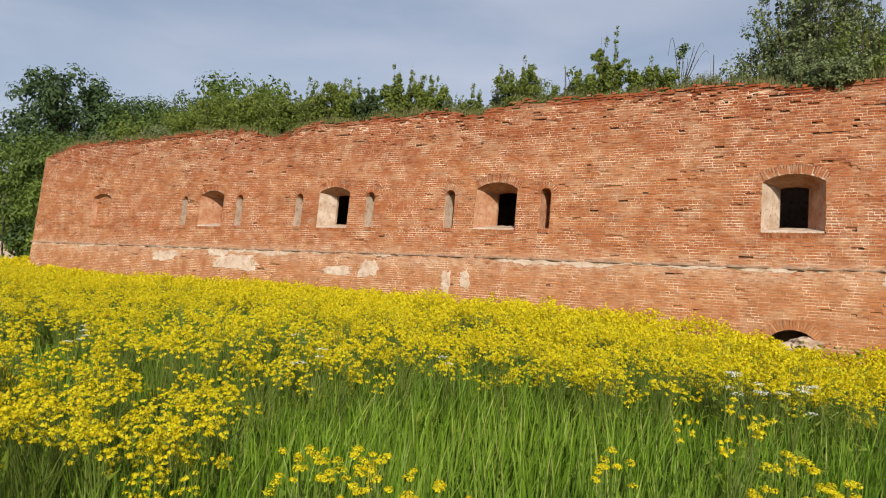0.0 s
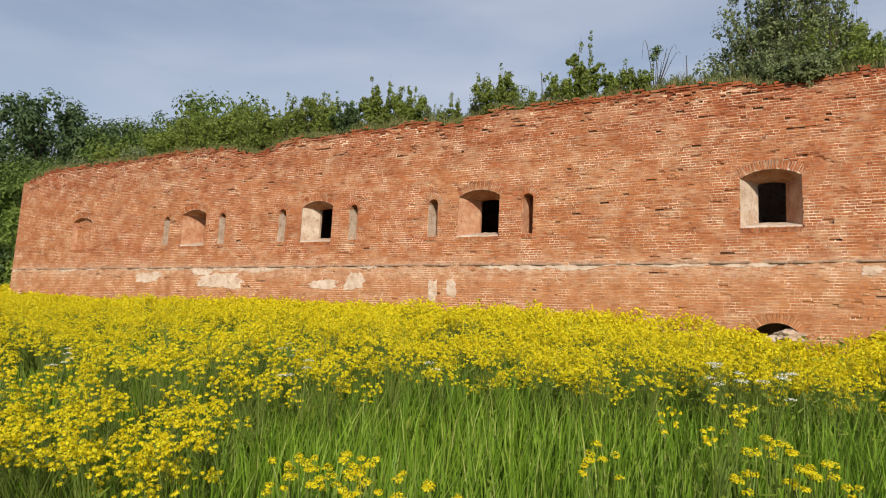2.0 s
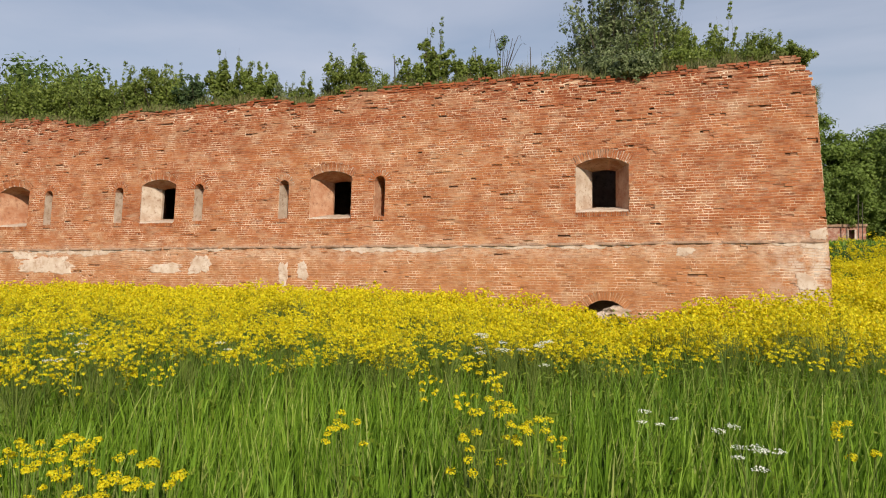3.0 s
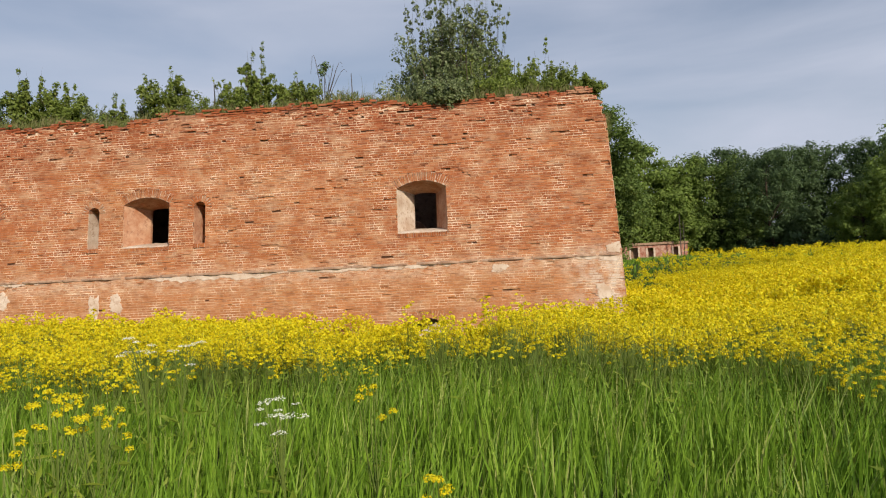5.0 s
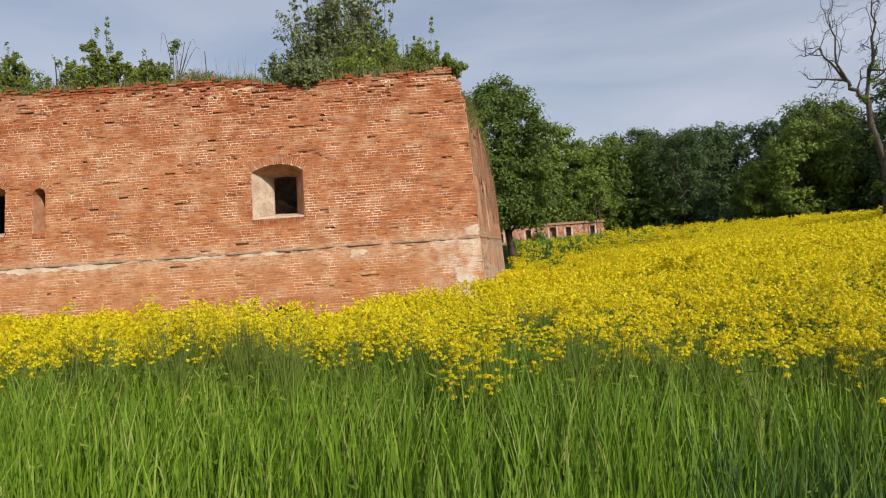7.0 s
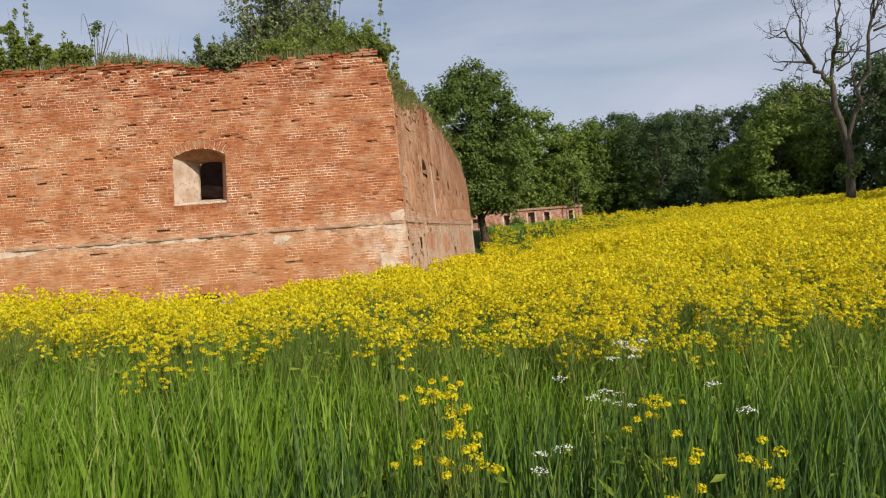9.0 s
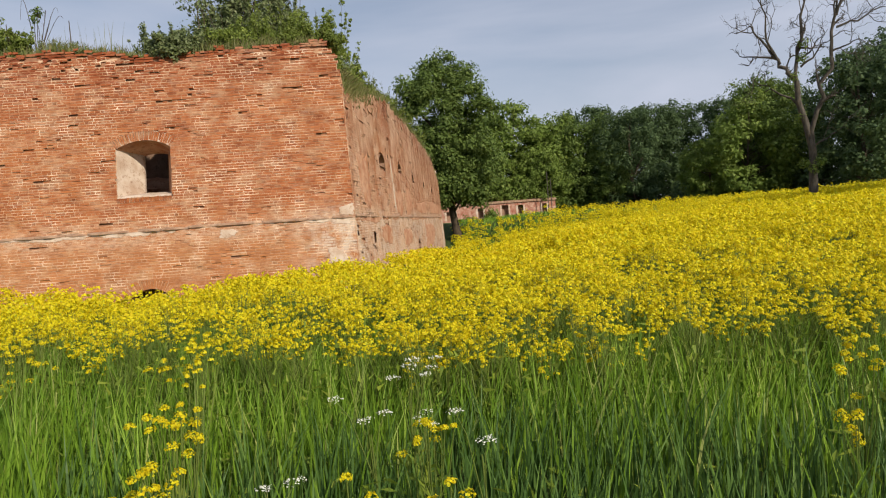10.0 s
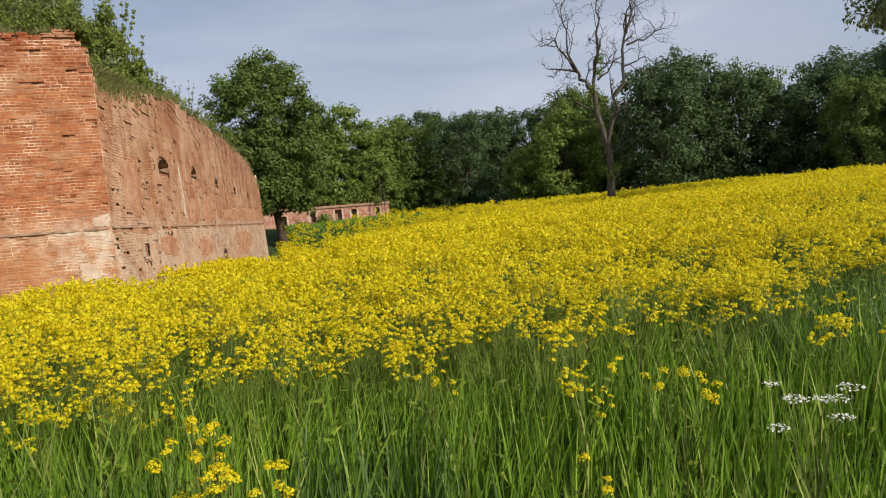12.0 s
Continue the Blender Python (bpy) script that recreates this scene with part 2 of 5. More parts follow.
def wobble(x, y=0.0, seed=0.0):
    """A smooth pseudo-random wave between about -1 and 1."""
    return (np.sin(x * 1.7 + seed) + np.sin(x * 3.9 + 1.3 * seed + y * 2.1) * 0.6 + np.sin(x * 0.63 + y * 1.1 + 2.7 * seed) + np.sin(y * 3.3 + x * 0.9 + seed) * 0.5) / 3.1


# ---- ground ----
def ground_z(x, y):
    x, y = np.asarray(x, float), np.asarray(y, float)
    z = -1.85 - 0.38 * smooth(-5, 2, x)
    e = smooth(5, 34, x + 0.2 * (np.minimum(y, 0) + 20) - 0.06 * np.maximum(y, 0))
    moat = smooth(-15, -2, y)
    z = z - (0.62 + 0.2 * np.exp(-((x + 6.5) / 3.5) ** 2) - 0.85 * smooth(-5, 2, x)) * moat - (0.7 + 0.55 * smooth(-8, 0, x)) * smooth(2, 34, y)
    z = z * (1 - e) + e * (-1.46 + 0.78 * smooth(20, 52, x))
    n = smooth(41, 56, y)
    z = z * (1 - n) - n * 0.62
    z = z - 0.70 * np.exp(-((x - 3.4 - 0.08 * y) / 3.4) ** 2) * smooth(-13, -1, y) * (1 - 0.7 * smooth(24, 40, y))
    z = z + 0.44 * np.clip((4.0 - y) / 25.0, 0, 1) - 0.42 * np.exp(-((x + 4.8) / 3.8) ** 2 - ((y + 8.0) / 6.0) ** 2)
    return z + 0.06 * wobble(x * 0.5, y * 0.5, 1.0) + 0.16 * wobble(x * 0.23, y * 0.31, 7.0) * smooth(-15, -8, y) * smooth(3, 9, x)


def grid_axis(fine_lo, fine_hi, step, far):
    a = np.arange(fine_lo, fine_hi + step, step)
    g = np.geomspace(step * 2, far, 22)
    return np.concatenate([fine_lo - g[::-1], a, a[-1] + g])


def build_ground():
    xs, ys = grid_axis(-60, 70, 1.0, 2200), grid_axis(-30, 90, 1.0, 2200)
    X, Y = np.meshgrid(xs, ys, indexing="ij")
    v = np.stack([X, Y, ground_z(X, Y)], -1).reshape(-1, 3)
    nx, ny = len(xs), len(ys)
    i = (np.arange(nx - 1)[:, None] * ny + np.arange(ny - 1)[None]).ravel()
    f = np.stack([i, i + ny, i + ny + 1, i + 1], -1)
    me = mesh_of("ground", v, f, [EARTH])
    me.polygons.foreach_set("use_smooth", np.ones(len(f), bool))
    return tagged(new("ground", me), "green grassy meadow ground sloping into a dry moat", "ground", kind="structure")


build_ground()

# ---- the fort ----
BATTER, SIDE_BATTER = 0.125, 0.05
SIDE = Vector((3.88, 39.9, 0)).normalized()
SIDE_LEN, LEFT_END = 40.1, -46.9
COURSE, FOOT = 0.084, -3.7


def front(u, z, d):
    """Front wall: u along it, z up, d inwards."""
    u, z, d = np.broadcast_arrays(u, z, d)
    return np.stack([u, d + BATTER * z, z], -1)


def side(u, z, d):
    u, z, d = np.broadcast_arrays(u, z, d)
    w = d + SIDE_BATTER * z
    return np.stack([SIDE.x * u - SIDE.y * w, SIDE.y * u + SIDE.x * w, z], -1)


def corner_u(z):
    return (SIDE.x * BATTER - SIDE_BATTER) * z / SIDE.y


def front_core(u, z, d):
    return front(np.minimum(u, corner_u(np.asarray(z)) - 0.02), z, d)


def side_core(u, z, d):
    return side(np.maximum(u, BATTER * np.asarray(z) + 0.02), z, d)


def front_top(u):
    """The broken crest of the front wall."""
    u = np.asarray(u, float)
    z = 5.86 + 0.10 * wobble(u * 0.45, 0, 2.0) + 0.07 * wobble(u * 2.3, 0, 5.0)
    z = z - 0.42 * np.exp(-((u + 27.7) / 1.6) ** 2) - 0.36 * np.exp(-((u + 17.4) / 1.0) ** 2) - 0.25 * np.exp(-((u + 5.2) / 2.5) ** 2) - 0.12 * smooth(-4, -1, u)
    z = z - 0.5 * smooth(-44, LEFT_END, u) - 1.6 * smooth(-0.95, 0.1, u) ** 2
    return z


def side_top(u):
    u = np.asarray(u, float)
    return 4.62 + 0.82 * smooth(1.5, 11, u) + 0.12 * wobble(u * 0.6, 0, 3.0) + 0.12 * wobble(u * 2.6, 0, 1.0) - 0.45 * smooth(24, 34, u) - 1.5 * smooth(33.5, 40.5, u)


class Opening:
    def __init__(self, c, half, sill, spring, rise, ring=0.30):
        self.c, self.half, self.sill, self.spring, self.rise, self.ring = c, half, sill, spring, rise, ring
        self.r = (half * half + rise * rise) / (2 * rise)
        self.cz = spring + rise - self.r

    def arch(self, u):
        return self.cz + math.sqrt(max(self.r ** 2 - (u - self.c) ** 2, 0))

    def blocked(self, z):
        """The stretch of u that no plain brick covers at height z."""
        if z < self.sill - 0.15 or z > self.spring + self.rise + self.ring:
            return None
        if z < self.spring:
            return (self.c - self.half, self.c + self.half)
        w = math.sqrt(max((self.r + self.ring) ** 2 - (z - self.cz) ** 2, 0))
        a = math.asin(min(self.half / self.r, 1.0))
        lim = abs(z - self.cz) * math.tan(a) if a < 1.5 else 9
        w = min(w, max(lim, self.half * 0.3)) if z > self.spring + self.rise * 0.5 or a < 1.4 else w
        return (self.c - w, self.c + w)


WINDOWS = [Opening(c, 0.84, 1.06, 2.58, 0.24) for c in (-40.4, -31.45, -23.8, -16.1, -6.39)]
NICHES = [Opening(c, 0.21, 1.10, 2.36, 0.205, 0.22) for w in (-31.45, -23.8, -16.1) for c in (w - 1.95, w + 1.95)]
VENT = [Opening(-6.30, 0.72, -2.9, -2.20, 0.44, 0.28)]
FRONT_OPEN = WINDOWS + NICHES + VENT
LOOPS = [Opening(u, w * 2.1, z, z + h * 0.5, w * 0.75, 0.12) for u, w, z, h in ((7.0, 0.36, 2.1, 0.42), (12.6, 0.26, 2.3, 0.30), (18.4, 0.22, 2.2, 0.24), (25.0, 0.2, 2.1, 0.2), (31.5, 0.2, 2.0, 0.2), (5.9, 0.15, -1.95, 0.2), (18.0, 0.26, -1.75, 0.4), (3.2, 0.1, -0.75, 0.12))]


def core(name, place, ends, top, openings, thick, mats, label):
    """The mass of a wall: strips with the openings left free."""
    lo, hi = ends
    cuts = set(np.arange(lo, hi, 0.35)) | {hi}
    for o in openings:
        cuts |= set(np.linspace(o.c - o.half, o.c + o.half, 9))
    cuts = sorted(cuts)
    vs, fs = [], []

    def panel(u0, u1, z0, z1, t0, t1):
        b = len(vs) * 8
        vs.append(np.concatenate([place(np.array([u0, u1, u1, u0]), np.array([z0, z1, t1, t0]), d) for d in (0.065, thick)]))
        fs.extend([(b, b + 1, b + 2, b + 3), (b + 5, b + 4, b + 7, b + 6), (b + 3, b + 2, b + 6, b + 7), (b + 1, b, b + 4, b + 5)])

    for u0, u1 in zip(cuts, cuts[1:]):
        if u1 - u0 < 1e-5:
            continue
        mid = (u0 + u1) / 2
        here = sorted((o for o in openings if abs(mid - o.c) < o.half), key=lambda o: o.sill)
        t0, t1 = float(top(u0)), float(top(u1))
        b0, b1 = FOOT, FOOT
        for o in here:
            if o.sill > max(b0, b1):
                panel(u0, u1, b0, b1, o.sill, o.sill)
            b0, b1 = o.arch(u0), o.arch(u1)
        panel(u0, u1, b0, b1, t0, t1)
    me = mesh_of(name, np.concatenate(vs), fs, mats)
    return tagged(new(name, me), label, "wall", kind="structure")


def lump_at(u, z, seed):
    return noise.noise(Vector((u * 1.5, z * 5.6, seed * 7.3))) + 0.4 * noise.noise(Vector((u * 5.0, z * 11.0, seed)))


def brick_rows(ends, top, openings, seed, loss=0.0006, ragged=0.0, start=-3.7):
    """Bricks in cross bond as rows (u0, u1, z0, z1, proud)."""
    r = np.random.default_rng(seed)
    out = []
    n_rows = int((6.3 - FOOT) / COURSE)
    for k in range(n_rows):
        z0 = FOOT + k * COURSE
        zc = z0 + COURSE / 2
        lo, hi = ends(zc)
        if zc < start:
            continue
        unit = 0.15 if k % 2 else 0.30
        u = lo - (0.075 if k % 2 else (0.15 if k % 4 else 0.0))
        gaps = [b for b in (o.blocked(zc) for o in openings) if b]
        drift = 0.009 * wobble(k * 0.7, 0, seed)
        while u < hi:
            e = u + unit + float(np.clip(r.normal(0, 0.020), -0.045, 0.045))
            spans = [(max(u, lo), min(e - 0.014, hi))]
            for a, b in gaps:
                spans = [q for s0, s1 in spans for q in ((s0, min(s1, a)), (max(s0, b), s1)) if q[1] - q[0] > 0.03]
            for s0, s1 in spans:
                mid = (s0 + s1) / 2
                t = float(top(mid))
                if zc > t + r.uniform(-0.10, 0.03):
                    continue
                near_top = math.exp(-(t - zc) / 0.35)
                worn = 0.5 + 0.5 * float(wobble(mid * 0.8, zc * 2.2, seed + 3))
                rot = lump_at(mid, zc, seed) - (0.74 - 0.50 * math.exp(-(t - zc) / 0.75) - ragged - 0.08 * worn)
                if rot > 0.0 and r.random() < 0.6:
                    continue
                if r.random() < loss * (0.2 + 2.2 * worn ** 3) + 0.15 * near_top + ragged * worn ** 4:
                    continue
                proud = r.normal(0.005, 0.003) - 0.010 * worn ** 3 + r.choice([0, 0, 0, 1]) * r.normal(-0.012, 0.015) * (near_top + 0.8 * worn)
                proud = max(proud, -0.002) if proud > -0.02 else proud
                if rot > -0.10:
                    proud -= 0.022 + 0.02 * r.random()
                out.append((s0, s1, z0 + drift, z0 + COURSE - 0.020 + drift + r.normal(0, 0.0015), proud))
            u = e
    return np.array(out)


def mortar_of(rows):
    """The mortar round each brick, a little behind its face; a lost brick leaves a deep hole."""
    m = rows.copy()
    m[:, 0] -= 0.003
    m[:, 1] += 0.017
    m[:, 2] -= 0.003
    m[:, 3] += 0.022
    m[:, 4] = np.minimum(-0.004, rows[:, 4] - 0.004)
    return m


def brick_boxes(rows, place, seed, depth=0.07, faces=5):
    r = np.random.default_rng(seed)
    u0, u1, z0, z1, p = rows.T
    n = len(rows)
    chip = 1 + 3.0 * smooth(4.7, 5.8, z1) if depth == 0.07 and faces > 1 else np.ones(n)
    jig = lambda s: r.normal(0, s, n) * chip
    v = np.empty((n, 8, 3))
    for i, (a, b) in enumerate(((u0, z0), (u1, z0), (u1, z1), (u0, z1))):
        v[:, i] = place(a + jig(0.003), b + jig(0.0025), -p + jig(0.0015))
        v[:, i + 4] = place(a, b, np.full(n, depth))
    q = np.array([(0, 1, 2, 3), (3, 2, 6, 7), (1, 0, 4, 5), (1, 5, 6, 2), (4, 0, 3, 7)][:faces])
    return v.reshape(-1, 3), (np.arange(n)[:, None, None] * 8 + q[None]).reshape(-1, 4)


wall_front = core("wall_front", front_core, (LEFT_END, -0.02), lambda u: front_top(u) - 0.16, FRONT_OPEN, 1.45, [CORE], "long red brick fortress wall, battered, with a crumbling crest")
wall_side = core("wall_side", side_core, (0.02, SIDE_LEN), lambda u: side_top(u) - 0.16, LOOPS[:7], 1.2, [CORE], "pinkish brick flank wall with worn lime wash and loopholes")

rows = brick_rows(lambda z: (LEFT_END + 0.06 * (z + 3.7) * 0.5, corner_u(z)), front_top, FRONT_OPEN, 11, start=-2.8)
NEAR_U, NEAR_Z = (-4.7, -2.55), (0.25, 2.15)  # the stretch whose bricks are single pieces
single = (rows[:, 0] > NEAR_U[0]) & (rows[:, 1] < NEAR_U[1]) & (rows[:, 2] > NEAR_Z[0]) & (rows[:, 3] < NEAR_Z[1])
facing = part_of("brick_facing", mesh_of("brick_facing", *brick_boxes(rows[~single], front, 3, faces=3), [BRICK]), wall_front, "red and orange weathered bricks in cross bond")
tagged(facing, kind="stuff")
tagged(part_of("mortar_bed", mesh_of("mortar_bed", *brick_boxes(mortar_of(rows[rows[:, 3] < front_top(rows[:, 0]) - 0.30]), front, 5, faces=1), [MORTAR]), wall_front, "pale lime mortar in the bed joints"), kind="stuff")
srows = brick_rows(lambda z: (BATTER * z * 0.995 + corner_u(z) * 0.1, SIDE_LEN), side_top, LOOPS, 12, 0.006, 0.03)
tagged(part_of("brick_facing", mesh_of("brick_facing", *brick_boxes(srows, side, 4, faces=3), [BRICK_SIDE]), wall_side, "pinkish lime-washed bricks"), kind="stuff")


def lining(o, place, deep, half, sill, head, throat, mats):
    """The splayed embrasure of a window and the throat behind it."""
    us = np.linspace(o.c + o.half, o.c - o.half, 9)
    outer = [(o.c - o.half, o.sill), (o.c + o.half, o.sill)] + [(u, o.arch(u)) for u in us]
    rise = min(0.05, half * 0.2)
    inner = [(o.c - half, sill), (o.c + half, sill)] + [(o.c + (u - o.c) * half / o.half, head - rise * ((u - o.c) / o.half) ** 2) for u in us]
    n = len(outer)
    loops = [place(np.array([p[0] for p in q]), np.array([p[1] for p in q]), d) for q, d in ((outer, 0.0), (outer, 0.03), (inner, deep), (inner, deep + throat))]
    f = [(k * n + i, k * n + (i + 1) % n, (k + 1) * n + (i + 1) % n, (k + 1) * n + i) for k in range(3) for i in range(n)]
    return np.concatenate(loops), np.array(f)


for o in WINDOWS:
    blind = o is WINDOWS[0]
    v, f = lining(o, front, 0.35 if blind else 0.7 if o is WINDOWS[2] else 1.0, 0.70 if blind else 0.39, 1.10 if blind else 1.22, 2.62 if blind else 2.52, 0.02 if blind else 0.12, [JAMB])
    if blind:
        cap = front(np.array([o.c - 0.75, o.c + 0.75, o.c + 0.75, o.c - 0.75]), np.array([1.0, 1.0, 2.7, 2.7]), 0.36)
        f = np.concatenate([f, [[len(v), len(v) + 1, len(v) + 2, len(v) + 3]]])
        v = np.concatenate([v, cap])
        fill = brick_rows(lambda z: (o.c - 0.74, o.c + 0.74), lambda u: 2.72 + 0 * u, [], 15, start=1.05)
        deep_front = lambda u, z, d: front(u, z, np.asarray(d) + 0.24)
        tagged(part_of("brick_filling", mesh_of("brick_filling", *brick_boxes(fill, deep_front, 16), [BRICK]), wall_front, "bricked-up window filling"), kind="stuff")
        tagged(part_of("mortar_bed", mesh_of("mortar_bed", *brick_boxes(mortar_of(fill), deep_front, 17, faces=1), [MORTAR]), wall_front), kind="stuff")
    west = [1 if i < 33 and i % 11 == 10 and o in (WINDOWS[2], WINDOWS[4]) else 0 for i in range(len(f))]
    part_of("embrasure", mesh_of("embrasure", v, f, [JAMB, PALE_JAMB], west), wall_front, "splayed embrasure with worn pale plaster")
for o in NICHES:
    v, f = lining(o, front, 0.80, 0.15, 1.16, 2.48, 0.03, [JAMB])
    cap = front(np.array([o.c - 0.25, o.c + 0.25, o.c + 0.25, o.c - 0.25]), np.array([1.0, 1.0, 2.7, 2.7]), 0.82)
    f = np.concatenate([f, [[len(v), len(v) + 1, len(v) + 2, len(v) + 3]]])
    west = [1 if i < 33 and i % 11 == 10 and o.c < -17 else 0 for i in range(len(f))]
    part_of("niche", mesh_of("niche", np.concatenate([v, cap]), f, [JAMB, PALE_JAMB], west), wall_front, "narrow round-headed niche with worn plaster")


tagged(part_of("mortar_bed", mesh_of("mortar_bed", *brick_boxes(mortar_of(srows), side, 6, faces=1), [MORTAR]), wall_side, "pale lime mortar in the bed joints"), kind="stuff")

# single bricks of the stretch beside the end window
def box_mesh(name, w, h, d, jag, seed, mats):
    r = np.random.default_rng(seed)
    v = np.array([(x, y, z) for y in (0, d) for x, z in ((-w / 2, -h / 2), (w / 2, -h / 2), (w / 2, h / 2), (-w / 2, h / 2))])
    v[:4] += r.normal(0, jag, (4, 3))
    return mesh_of(name, v, [(0, 1, 2, 3), (3, 2, 6, 7), (1, 0, 4, 5), (1, 5, 6, 2), (4, 0, 3, 7)], mats)


STRETCHERS = [box_mesh("brick", 0.286, 0.064, 0.08, 0.003, 40 + i, [BRICK_ONE]) for i in range(4)]
HEADERS = [box_mesh("brick", 0.136, 0.064, 0.08, 0.003, 50 + i, [BRICK_ONE]) for i in range(4)]
for i, (u0, u1, z0, z1, p) in enumerate(rows[single]):
    kind = STRETCHERS if u1 - u0 > 0.21 else HEADERS
    b = part_of("brick", kind[i % 4], wall_front)
    full = 0.286 if u1 - u0 > 0.21 else 0.136
    b.matrix_basis = Matrix.Translation(front((u0 + u1) / 2, (z0 + z1) / 2, -p)) @ Matrix.Diagonal(((u1 - u0) / full, 1, 1, 1))

VOUSSOIRS = [box_mesh("voussoir", 0.060, 0.29, 0.10, 0.004, 60 + i, [BRICK_ONE]) for i in range(4)]
SHORT_VOUSSOIRS = [box_mesh("voussoir", 0.060, 0.21, 0.10, 0.004, 70 + i, [BRICK_ONE]) for i in range(4)]


def arch_ring(o, place, parent, kinds, length):
    """Bricks on edge round the head of an opening."""
    a = math.asin(min(o.half / o.r, 1.0))
    if o.rise >= o.half * 0.95:
        a = math.pi / 2
    n = max(6, round(2 * a * (o.r + length * 0.35) / 0.076))
    ts = np.linspace(-a, a, 15)
    ring = np.concatenate([place(o.c + q * np.sin(ts), o.cz + q * np.cos(ts), 0.012) for q in (o.r, o.r + length + 0.02)])
    part_of("arch_mortar", mesh_of("arch_mortar", ring, [(j, j + 1, 16 + j, 15 + j) for j in range(14)], [MORTAR if o in VENT else PALE_JAMB]), parent)
    for i in range(n):
        t = -a + (i + 0.5) * 2 * a / n
        rad = o.r + length / 2 + 0.004
        at = place(o.c + rad * math.sin(t), o.cz + rad * math.cos(t), -0.008 + random.uniform(-0.005, 0.003))
        v = part_of("voussoir", kinds[i % len(kinds)], parent)
        v.matrix_basis = Matrix.Translation(at) @ pose(0, 0, 0, 0, math.degrees(t), 0)


def sill_row(o, place, parent):
    n = round(2 * o.half / 0.077)
    bed = place(np.array([o.c - o.half, o.c + o.half, o.c + o.half, o.c - o.half]), np.array([o.sill - 0.15, o.sill - 0.15, o.sill, o.sill]), 0.004)
    part_of("sill_mortar", mesh_of("sill_mortar", bed, [(0, 1, 2, 3)], [PALE_JAMB]), parent)
    for i in range(n):
        u = o.c - o.half + (i + 0.5) * 2 * o.half / n
        v = part_of("sill_brick", SHORT_VOUSSOIRS[i % 4], parent)
        v.matrix_basis = Matrix.Translation(place(u, o.sill - 0.075, -0.02 + random.uniform(-0.01, 0.006))) @ Matrix.Diagonal((1, 1, 0.66, 1))


for o in WINDOWS:
    arch_ring(o, front, wall_front, VOUSSOIRS, 0.29)
    sill_row(o, front, wall_front)
for o in NICHES:
    arch_ring(o, front, wall_front, SHORT_VOUSSOIRS, 0.21)
    sill_row(o, front, wall_front)
arch_ring(VENT[0], front, wall_front, VOUSSOIRS, 0.29)


def sill_ledge(o):
    """Crumbling mortar bed of a window sill."""
    n = 10
    us = np.linspace(o.c - o.half * 0.98, o.c + o.half * 0.98, n)
    bump_ = 0.03 * np.array([wobble(u * 6, 0, o.c) for u in us])
    v = np.concatenate([front(us, o.sill - 0.01 + bump_ * 0.4, -0.03 + bump_ * 0.6), front(us, o.sill + 0.05 + bump_, 0.02), front(us * 0.6 + o.c * 0.4, o.sill + 0.17 + bump_ * 0.5, 0.8)])
    f = [(k * n + i, k * n + i + 1, (k + 1) * n + i + 1, (k + 1) * n + i) for k in range(2) for i in range(n - 1)]
    part_of("sill", mesh_of("sill", v, f, [PALE_JAMB]), wall_front, "crumbled pale mortar sill")


for o in WINDOWS[1:]:
    sill_ledge(o)


def cordon(place, lo, hi, seed, parent, gap=0.08):
    """The thin moulded band between plinth and wall, in broken lengths."""
    r = np.random.default_rng(seed)
    u, pieces = lo, []
    while u < hi:
        e = min(u + r.uniform(0.7, 3.2), hi)
        n = max(3, int((e - u) / 0.12))
        us = np.linspace(u, e, n)
        lift = r.normal(0, 0.008)
        chip = np.clip(0.65 + 0.85 * np.array([wobble(q * 5, 0, seed) for q in us]), 0.1, 1.0)
        prof = [(0.085, 0.02, 0.0), (0.055, -0.05, 1.0), (0.045, -0.085, 1.0), (0.0, -0.085, 1.0), (-0.005, 0.02, 0.0)]
        v = np.concatenate([place(us, z + lift + 0.0 * us, 0.02 + (d - 0.02) * (chip if k else 1.0)) for z, d, k in prof])
        f = [(k * n + i, k * n + i + 1, (k + 1) * n + i + 1, (k + 1) * n + i) for k in range(len(prof) - 1) for i in range(n - 1)]
        f += [(0, n, 2 * n, 3 * n), (n - 1, 4 * n - 1, 3 * n - 1, 2 * n - 1)]
        if r.random() > 0.04:
            pieces.append((v, np.array(f)))
        u = e + (r.uniform(0.003, 0.015) if r.random() < 0.85 else r.uniform(0.05, 0.2))
    part_of("cordon", mesh_of("cordon", *stack(pieces), [CORDON]), parent, "weathered projecting string course, broken in places")


def plaster_band(place, lo, hi, seed, parent, mat):
    """Lime plaster left under the string course, ragged below."""
    us = np.arange(lo, hi, 0.06)
    deep = np.clip(0.07 + 0.18 * wobble(us * 0.55, 0, seed) + 0.06 * wobble(us * 4.1, 0, seed + 1) + 0.05 * wobble(us * 9.7, 0, seed + 4), 0.0, 0.4)
    n = len(us)
    v = np.concatenate([place(us, 0.0 * us - 0.01, -0.012), place(us, -0.01 - deep * 0.9, -0.011), place(us, -0.012 - deep, 0.003)])
    f = [(k * n + i + 1, k * n + i, (k + 1) * n + i, (k + 1) * n + i + 1) for k in range(2) for i in range(n - 1) if deep[i] > 0.02 and deep[i + 1] > 0.02]
    part_of("plaster_band", mesh_of("plaster_band", v, f, [mat]), parent, "ragged band of pale lime plaster below the string course")


plaster_band(front, LEFT_END + 0.2, -0.1, 2.0, wall_front, PLASTER)
plaster_band(side, 0.3, SIDE_LEN, 5.0, wall_side, JAMB)
cordon(front, LEFT_END, -0.05, 5, wall_front)
cordon(side, 0.1, SIDE_LEN, 6, wall_side)


